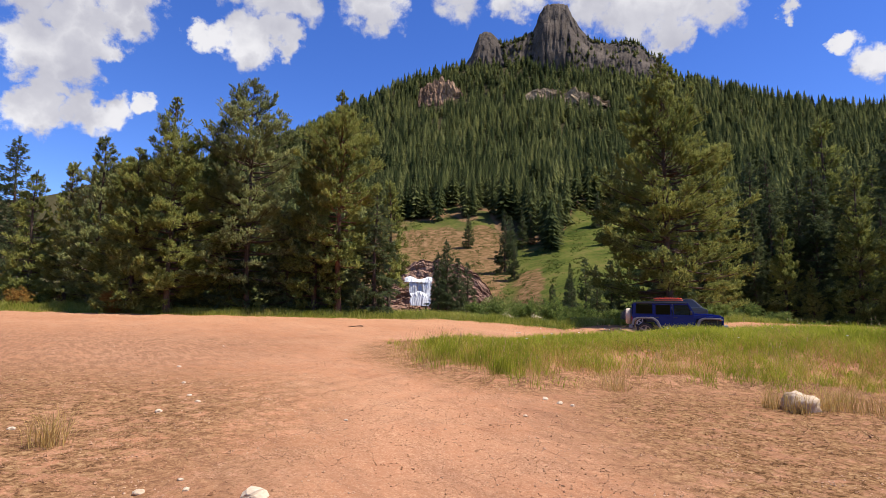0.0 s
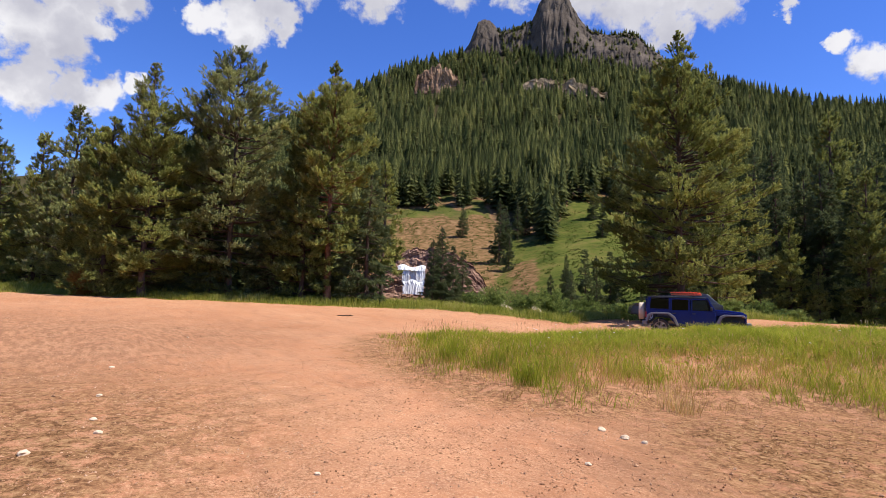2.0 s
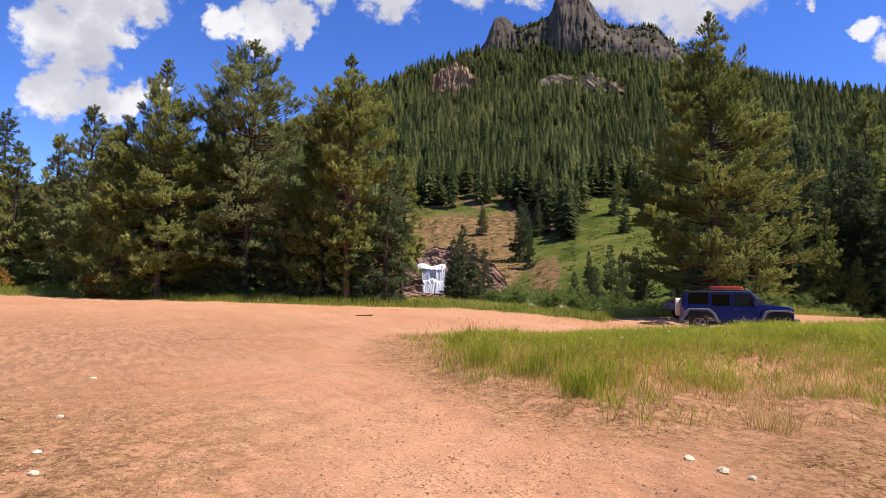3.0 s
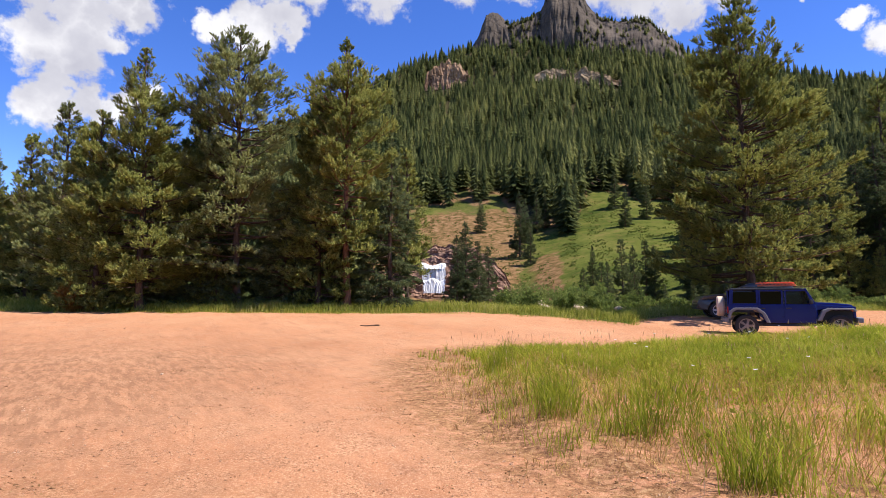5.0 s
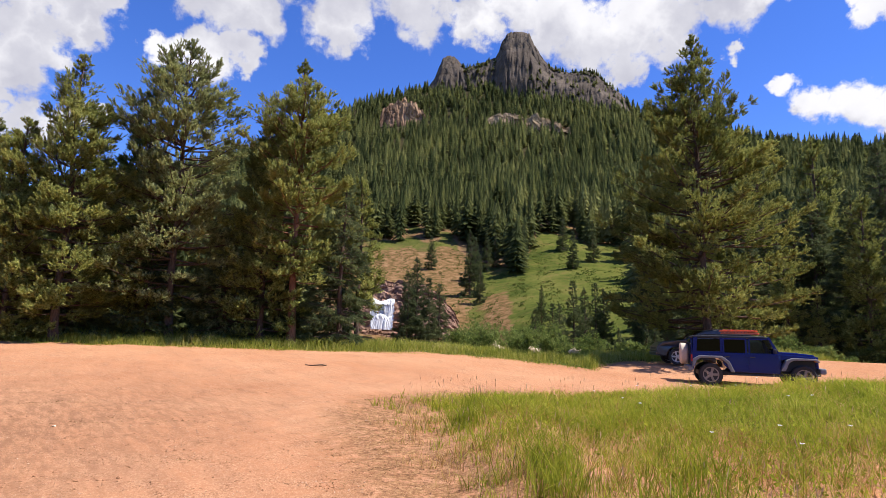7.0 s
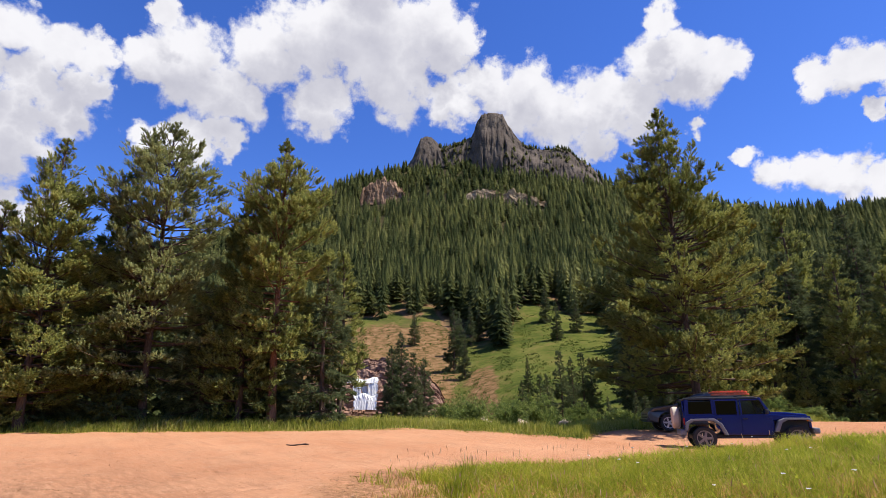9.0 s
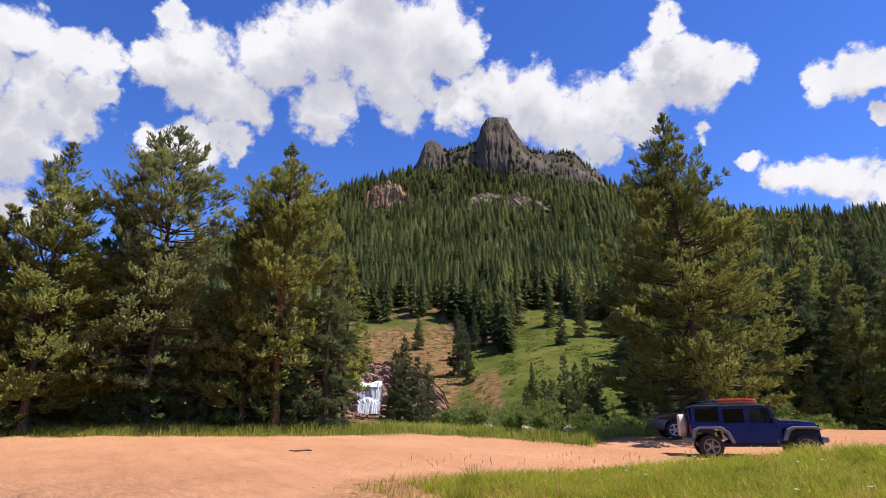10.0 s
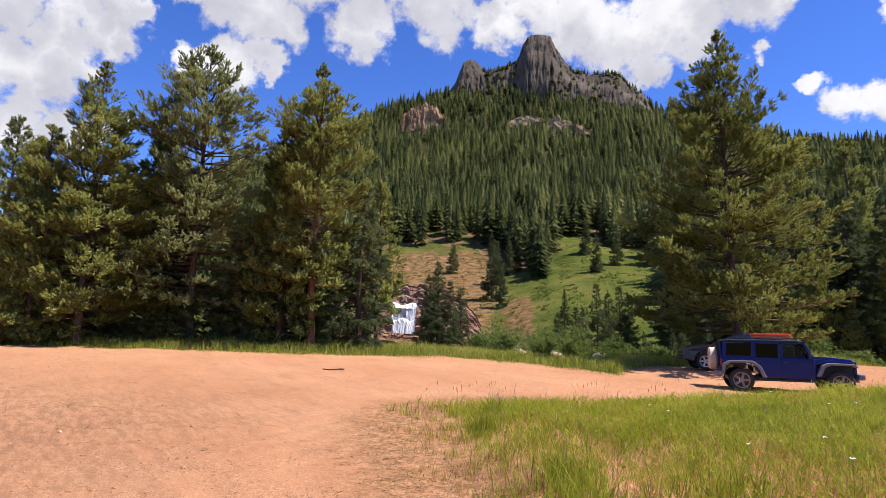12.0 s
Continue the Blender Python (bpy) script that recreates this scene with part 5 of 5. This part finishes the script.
def roof_boards():
    """Two orange boards stacked on the roof rack."""
    for k, (dz, dx) in enumerate(((0.0, 0.0), (0.085, -0.05))):
        base = offroad.matrix_world @ pose(-0.30 + dx, -0.30, 1.90 + dz)
        root = empty("traction_board", base, "bright orange plastic board strapped on the roof rack", "traction board", "boards on the roof")
        n = 24
        prof = []
        for i in range(n):
            a = 6.28318 * i / n
            c, s = math.cos(a), math.sin(a)
            prof.append((0.66 * math.copysign(abs(c) ** 0.55, c), 0.19 * math.copysign(abs(s) ** 0.6, s)))
        bm = bmesh.new()
        f = bm.faces.new([bm.verts.new((x, y, 0.0)) for x, y in prof])
        ext = bmesh.ops.extrude_face_region(bm, geom=[f])
        bmesh.ops.translate(bm, verts=[v for v in ext["geom"] if isinstance(v, bmesh.types.BMVert)], vec=(0, 0, 0.06))
        bmesh.ops.recalc_face_normals(bm, faces=bm.faces[:])
        bmesh.ops.bevel(bm, geom=[e for e in bm.edges if abs(e.verts[0].co.z - e.verts[1].co.z) < 1e-5], offset=0.015, segments=2, affect="EDGES")
        part("board", bm, ORANGE, root)
        for q in range(9):
            part("cleat", box(-0.48 + 0.12 * q, 0, 0.07, 0.05, 0.24, 0.025, 0.006), ORANGE, root)


roof_boards()


def crossover_car():
    x, y = 13.0, 31.9
    root = empty("crossover_car", pose(x, y, float(height(x, y)) - 0.02, 0, 0, 168), "dark charcoal crossover car parked under the big pine", "car")
    R, FX, RX = 0.35, 1.36, -1.30

    def hoop(cx, r):
        return [(cx + r * math.cos(a), 0.36 + r * math.sin(a)) for a in np.linspace(0.02, math.pi - 0.02, 9)]
    low = [(2.12, 0.42), (2.20, 0.60), (2.16, 0.78), (1.95, 0.95), (1.0, 1.10), (-1.9, 1.16), (-2.2, 1.05), (-2.25, 0.6), (-2.15, 0.36)]
    under = [(RX - 0.42, 0.33)] + hoop(RX, 0.42)[::-1] + [(RX + 0.42, 0.28), (FX - 0.42, 0.28)] + hoop(FX, 0.42)[::-1] + [(FX + 0.42, 0.33)]
    part("body", slab(low + under, -0.90, 0.90, 0.03, lambda px, pz: 1.0 - 0.16 * max(0.0, (px - 1.3) / 0.9) ** 2 - 0.05 * max(0, (pz - 0.8))), CHARCOAL, root)
    part("roof", slab([(1.05, 1.08), (0.20, 1.52), (-0.4, 1.62), (-1.5, 1.60), (-2.05, 1.10)], -0.84, 0.84, 0.05, lambda px, pz: 1.0 - 0.28 * max(0, pz - 1.08)), CHARCOAL, root)
    for s in (-1, 1):
        part("side_window", slab([(0.80, 1.13), (0.18, 1.46), (-0.36, 1.55), (-0.40, 1.13)], s * 0.80, s * 0.825, 0, lambda px, pz: 1.0 - 0.28 * max(0, pz - 1.08)), TINTED, root)
        part("side_window", slab([(-0.46, 1.13), (-0.44, 1.55), (-1.35, 1.53), (-1.7, 1.15)], s * 0.80, s * 0.825, 0, lambda px, pz: 1.0 - 0.28 * max(0, pz - 1.08)), TINTED, root)
        part("headlight", slab([(1.72, 0.86), (2.08, 0.72), (2.14, 0.80), (1.95, 0.91)], s * 0.62, s * 0.86, 0.015, lambda px, pz: 1.0 - 0.16 * max(0.0, (px - 1.3) / 0.9) ** 2), GLASS, root, "clear swept headlight")
        part("mirror", box(0.72, s * 0.98, 1.16, 0.12, 0.18, 0.13, 0.03), CHARCOAL, root)
        part("door_handle", box(-0.22, s * 0.885, 0.98, 0.16, 0.03, 0.03, 0.008), CHARCOAL, root)
        part("sill", box(0.0, s * 0.86, 0.33, 1.8, 0.08, 0.10, 0.02), BLACK, root)
        wheel(root, FX, s * 0.79, R, 0.22, ALLOY, 5, s)
        wheel(root, RX, s * 0.79, R, 0.22, ALLOY, 5, s)
    part("windscreen", slab([(1.02, 1.10), (1.04, 1.11), (0.22, 1.53), (0.20, 1.51)], -0.70, 0.70), TINTED, root)
    part("grille", box(2.16, 0, 0.62, 0.06, 1.0, 0.2, 0.02), BLACK, root)
    part("front_bumper", slab([(1.9, 0.34), (2.2, 0.38), (2.24, 0.52), (2.0, 0.54)], -0.74, 0.74, 0.03), CHARCOAL, root)
    return root


crossover_car()


# ---- grass ----
def blades(name, x, y, tall, wide, lean, mat, label, seed, category="grass"):
    rng = np.random.default_rng(seed)
    n = len(x)
    z = height(x, y) - 0.01
    a, b = rng.uniform(0, 6.283, n), rng.uniform(0, 6.283, n)
    tilt = lean * rng.uniform(0.2, 1.3, n)
    w_ = np.stack([np.cos(a), np.sin(a), 0 * a], -1) * wide[:, None]
    d = np.stack([np.cos(b), np.sin(b), 0 * b], -1)
    base = np.stack([x, y, z], -1)
    up = np.array([0, 0, 1.0])
    mid = base + up * (tall * 0.55)[:, None] + d * (tall * tilt * 0.3)[:, None]
    tip = base + up * (tall * (1 - 0.25 * tilt))[:, None] + d * (tall * tilt)[:, None]
    v = np.stack([base - w_, base + w_, mid - w_ * 0.8, mid + w_ * 0.8, tip], 1)
    f = np.array([(0, 1, 3), (0, 3, 2), (2, 3, 4)])
    f = f[None] + (np.arange(n) * 5)[:, None, None]
    me = raw_mesh(name, v.reshape(-1, 3), f.reshape(-1, 3), mat)
    return tagged(new(name, me), label, category, kind="stuff")


def tufts_of(rng, x, y, each, spread):
    """Spreads each root point into a tuft of blades."""
    k = len(x)
    X = np.repeat(x, each) + rng.normal(0, 1, k * each) * np.repeat(spread, each)
    Y = np.repeat(y, each) + rng.normal(0, 1, k * each) * np.repeat(spread, each)
    return X, Y


def island_grass():
    rng = np.random.default_rng(5)
    n = 46000
    x, y = rng.uniform(-0.8, 34, n), rng.uniform(-1, 29, n)
    ins = island_depth(x, y)
    clump = waves(x, y, 1.5, 31) * 0.6 + waves(x, y, 4.6, 32) * 0.5
    dist = np.hypot(x - 1, y - 4)
    worn = smoothstep(y, 14.2, 11.6) * smoothstep(x, 7.0, 5.0) * smoothstep(waves(x, y, 1.7, 31) + 0.5 * waves(x, y, 0.7, 38), -0.75, 0.15)
    p = smoothstep(ins + clump * 0.9, 0.0, 1.1) * (1 - 0.75 * worn) * (0.22 + 0.78 * smoothstep(x, 0.0, 1.3)) * np.clip(13.0 / np.maximum(dist, 1), 0.28, 1.0)
    keep = rng.random(n) < p
    x, y = tufts_of(rng, x[keep], y[keep], 14, np.full(keep.sum(), 0.06))
    ins, dist = island_depth(x, y), np.hypot(x - 1, y - 4)
    clump = waves(x, y, 1.5, 31) * 0.5 + waves(x, y, 4.6, 32) * 0.5
    tall = rng.uniform(0.12, 0.40, len(x)) * (0.6 + 0.4 * smoothstep(ins, 0.3, 3)) * (1 + 0.5 * clump)
    wide = rng.uniform(0.0022, 0.0045, len(x)) * np.clip(dist / 9, 1, 2.4)
    blades("grass_island", x, y, tall, wide, 0.95, GRASS, "tall green meadow grass on the island in the lot", 51)
    # big single tufts along the near edge
    tx, ty = np.array([1.30, 1.25, 1.95, 4.1, 0.75, 2.75, 1.1, 2.6, 2.3]), np.array([12.5, 11.75, 11.0, 10.6, 15.6, 10.3, 17.0, 12.2, 9.6])
    x, y = tufts_of(rng, tx, ty, 260, np.array([0.16, 0.15, 0.22, 0.26, 0.10, 0.24, 0.10, 0.25, 0.14]))
    blades("grass_tuft", x, y, rng.uniform(0.15, 0.55, len(x)), rng.uniform(0.003, 0.006, len(x)), 0.6, GRASS, "dense tufts of tall grass at the edge of the dirt", 57)
    sx, sy = np.array([6.0, 6.45, 5.85, 6.75, 7.0, 4.0, -2.0, 7.4]), np.array([7.35, 7.4, 7.7, 7.6, 7.2, 8.8, 4.45, 6.4])
    x, y = tufts_of(rng, sx, sy, 150, np.array([0.10, 0.09, 0.08, 0.14, 0.2, 0.12, 0.07, 0.2]))
    blades("straw_tuft", x, y, rng.uniform(0.10, 0.42, len(x)), rng.uniform(0.002, 0.004, len(x)), 0.6, DRY, "reddish dry grass tufts round the boulder", 58)
    # straw between the green and along the bare edge
    n = 34000
    x, y = rng.uniform(-0.6, 34, n), rng.uniform(-1, 28, n)
    ins = island_depth(x, y)
    keep = rng.random(n) < smoothstep(ins + 0.5 * waves(x, y, 1.2, 33), -0.1, 0.6) * (0.35 + 0.65 * smoothstep(y, 15.0, 11.5))
    x, y = tufts_of(rng, x[keep], y[keep], 10, np.full(keep.sum(), 0.07))
    tall = rng.uniform(0.06, 0.38, len(x)) * (0.4 + 0.6 * smoothstep(island_depth(x, y), 0, 1.5))
    blades("dry_grass", x, y, tall, rng.uniform(0.002, 0.004, len(x)) * np.clip(np.hypot(x - 1, y - 4) / 9, 1, 2.2), 1.1, DRY, "dry straw-coloured grass along the edge of the island", 52)
    # short scraps of dead grass on the trodden dirt
    n = 60000
    x, y = rng.uniform(-7, 10, n), rng.uniform(0.5, 14, n)
    ins = island_depth(x, y)
    left_ = smoothstep(x, 0.8, -1.8) * smoothstep(y, 10.0, 5.0)
    right_ = smoothstep(np.hypot(x - 6.2, y - 6.2), 4.6, 2.0) * smoothstep(x, 2.4, 4.2)
    keep = rng.random(n) < np.maximum(np.maximum(left_, right_) * 0.85, smoothstep(ins, -1.3, 0.0) * 0.6) * smoothstep(waves(x, y, 0.8, 36) + waves(x, y, 2.2, 37), -0.6, 0.9)
    x, y = tufts_of(rng, x[keep], y[keep], 4, np.full(keep.sum(), 0.05))
    blades("dead_grass", x, y, rng.uniform(0.012, 0.03, len(x)), rng.uniform(0.002, 0.0045, len(x)), 2.6, LITTER, "flattened scraps of dead grass on the dirt", 53)


def seed_stalks():
    """Tall thin stalks with brown seed heads."""
    rng = np.random.default_rng(12)
    n = 15000
    x, y = rng.uniform(-0.2, 30, n), rng.uniform(2, 26, n)
    ins = island_depth(x, y)
    keep = rng.random(n) < smoothstep(ins + 0.5 * waves(x, y, 1.1, 45), 0.1, 1.0) * np.clip(8 / np.hypot(x, y - 4), 0.2, 1) * (0.15 + 0.85 * smoothstep(ins, 3.0, 0.8)) * smoothstep(waves(x, y, 2.0, 46), -0.5, 0.5)
    x, y = x[keep], y[keep]
    n = len(x)
    z = height(x, y)
    tall = rng.uniform(0.25, 0.60, n)
    b, lean = rng.uniform(0, 6.28, n), rng.uniform(0.05, 0.3, n)
    top = np.stack([x + np.cos(b) * lean * tall, y + np.sin(b) * lean * tall, z + tall], -1)
    root = np.stack([x, y, z], -1)
    wd = np.stack([np.full(n, 0.0020), 0 * x, 0 * x], -1) * np.clip(np.hypot(x, y - 5) / 9, 1, 2.5)[:, None]
    hd = wd * 2.2
    mid = root + (top - root) * 0.78
    q = root + (top - root) * 0.9
    v = np.stack([root - wd, root + wd, mid, mid, q - hd, q + hd, top], 1)
    f = np.array([(0, 1, 2), (3, 5, 4), (4, 5, 6)])
    f = f[None] + (np.arange(n) * 7)[:, None, None]
    tagged(new("seed_stalks", raw_mesh("seed_stalks", v.reshape(-1, 3), f.reshape(-1, 3), STALK)), "thin brown seed stalks above the grass", "grass", kind="stuff")


def verge_grass():
    rng = np.random.default_rng(6)
    n = 90000
    x = rng.uniform(-40, 40, n)
    fore = 0.8 * smoothstep(x, 1.0, -4.0)
    y = verge(x) - fore + rng.uniform(-0.25, 6.0, n) + 0.35 * waves(x, x * 0, 3.0, 41)
    tall = rng.uniform(0.12, 0.5, n) * smoothstep(y - verge(x) + fore, -0.3, 1.0) * (1 + 0.35 * waves(x, y, 4.0, 42)) + 0.04
    blades("verge_grass", x, y, tall, rng.uniform(0.007, 0.014, n), 0.6, VERGE, "rough green grass along the far edge of the lot", 61)


def flower(x, y, tall, seed):
    rng = random.Random(seed)
    root = empty("yarrow_flower", pose(x, y, float(height(x, y))), "white flat-headed wildflower in the grass", "flower", "white flowers in the grass")
    v, f = tube(np.array([(0, 0, 0), (0.01, 0, tall * 0.5), (0.015, 0.01, tall)]), [0.003, 0.003, 0.002], 4)
    part("stem", raw_mesh("stem", v, f, GRASS), None, root)
    bm = bmesh.new()
    for k in range(9):
        a, r = k * 2.4, 0.005 + 0.0022 * k
        bmesh.ops.create_icosphere(bm, subdivisions=1, radius=0.007, matrix=Matrix.Translation((0.015 + r * math.cos(a), 0.01 + r * math.sin(a), tall + rng.uniform(0, 0.008))) @ Matrix.Diagonal((1, 1, 0.5, 1)))
    part("head", bm, PETAL, root, "white flower head")


def ground_weeds():
    """Low trampled weeds in flat patches on the open dirt."""
    rng = np.random.default_rng(17)
    cx = np.array([-6.25, -4.78, -3.92, -3.5, -1.72, -5.8, -4.2, -2.4, -7.4, -0.9, 0.2, -1.1, -2.9])
    cy = np.array([17.06, 15.22, 15.74, 15.71, 15.09, 17.2, 20.3, 13.2, 14.4, 12.4, 11.2, 17.6, 9.4])
    each = 80
    x = np.repeat(cx, each) + rng.normal(0, 0.24, len(cx) * each) * np.repeat(rng.uniform(0.5, 1.3, len(cx)), each)
    y = np.repeat(cy, each) + rng.normal(0, 0.10, len(cx) * each)
    # a worn fringe of trodden weeds outside the island's corner
    fx, fy = rng.uniform(-2.2, 3.4, 2600), rng.uniform(8.2, 20.5, 2600)
    rim = smoothstep(island_depth(fx, fy), -1.3, -0.3) * smoothstep(island_depth(fx, fy), 0.6, 0.1) * smoothstep(waves(fx, fy, 1.1, 48) + 0.6 * waves(fx, fy, 0.4, 49), -0.2, 0.7)
    hold = rng.random(len(fx)) < rim
    ex, ey = tufts_of(rng, fx[hold], fy[hold], 12, np.full(hold.sum(), 0.05))
    x, y = np.concatenate([x, ex]), np.concatenate([y, ey])
    blades("ground_weeds", x, y, rng.uniform(0.010, 0.032, len(x)), rng.uniform(0.004, 0.010, len(x)), 3.0, LITTER, "low trampled weeds on the open dirt", 66)


def island_herbs():
    """Broad-leaved herbs between the grass blades."""
    rng = np.random.default_rng(23)
    n = 7000
    x, y = rng.uniform(-0.2, 26, n), rng.uniform(2, 25, n)
    ins = island_depth(x, y)
    keep = rng.random(n) < smoothstep(ins + 0.9 * waves(x, y, 1.3, 47), 0.9, 2.6) * np.clip(11 / np.hypot(x, y - 4), 0.3, 1)
    x, y = tufts_of(rng, x[keep], y[keep], 9, np.full(keep.sum(), 0.09))
    z = height(x, y) + rng.uniform(0.0, 0.20, len(x))
    leaf = (np.array([(0, 0, 0), (0.28, 0.05, 0.5), (0, 0, 1.0), (-0.28, 0.05, 0.5)]), np.array([(0, 1, 2), (0, 2, 3)]))
    v, f = strew(leaf, np.stack([x, y, z], -1), rng.normal(0, 1, (len(x), 3)) + (0, 0, 0.5), rng.uniform(0.03, 0.075, len(x)), rng)
    tagged(new("island_herbs", raw_mesh("island_herbs", v, f, GRASS)), "leafy green herbs growing between the meadow grass", "herbs", kind="stuff")


island_grass()
island_herbs()
ground_weeds()
seed_stalks()
verge_grass()
rng_f = random.Random(4)
made = 0
while made < 46:
    fx, fy = rng_f.uniform(2.5, 20), rng_f.uniform(9.5, 22)
    if float(island_depth(fx, fy)) > 1.2:
        flower(fx, fy, rng_f.uniform(0.34, 0.5), made)
        made += 1
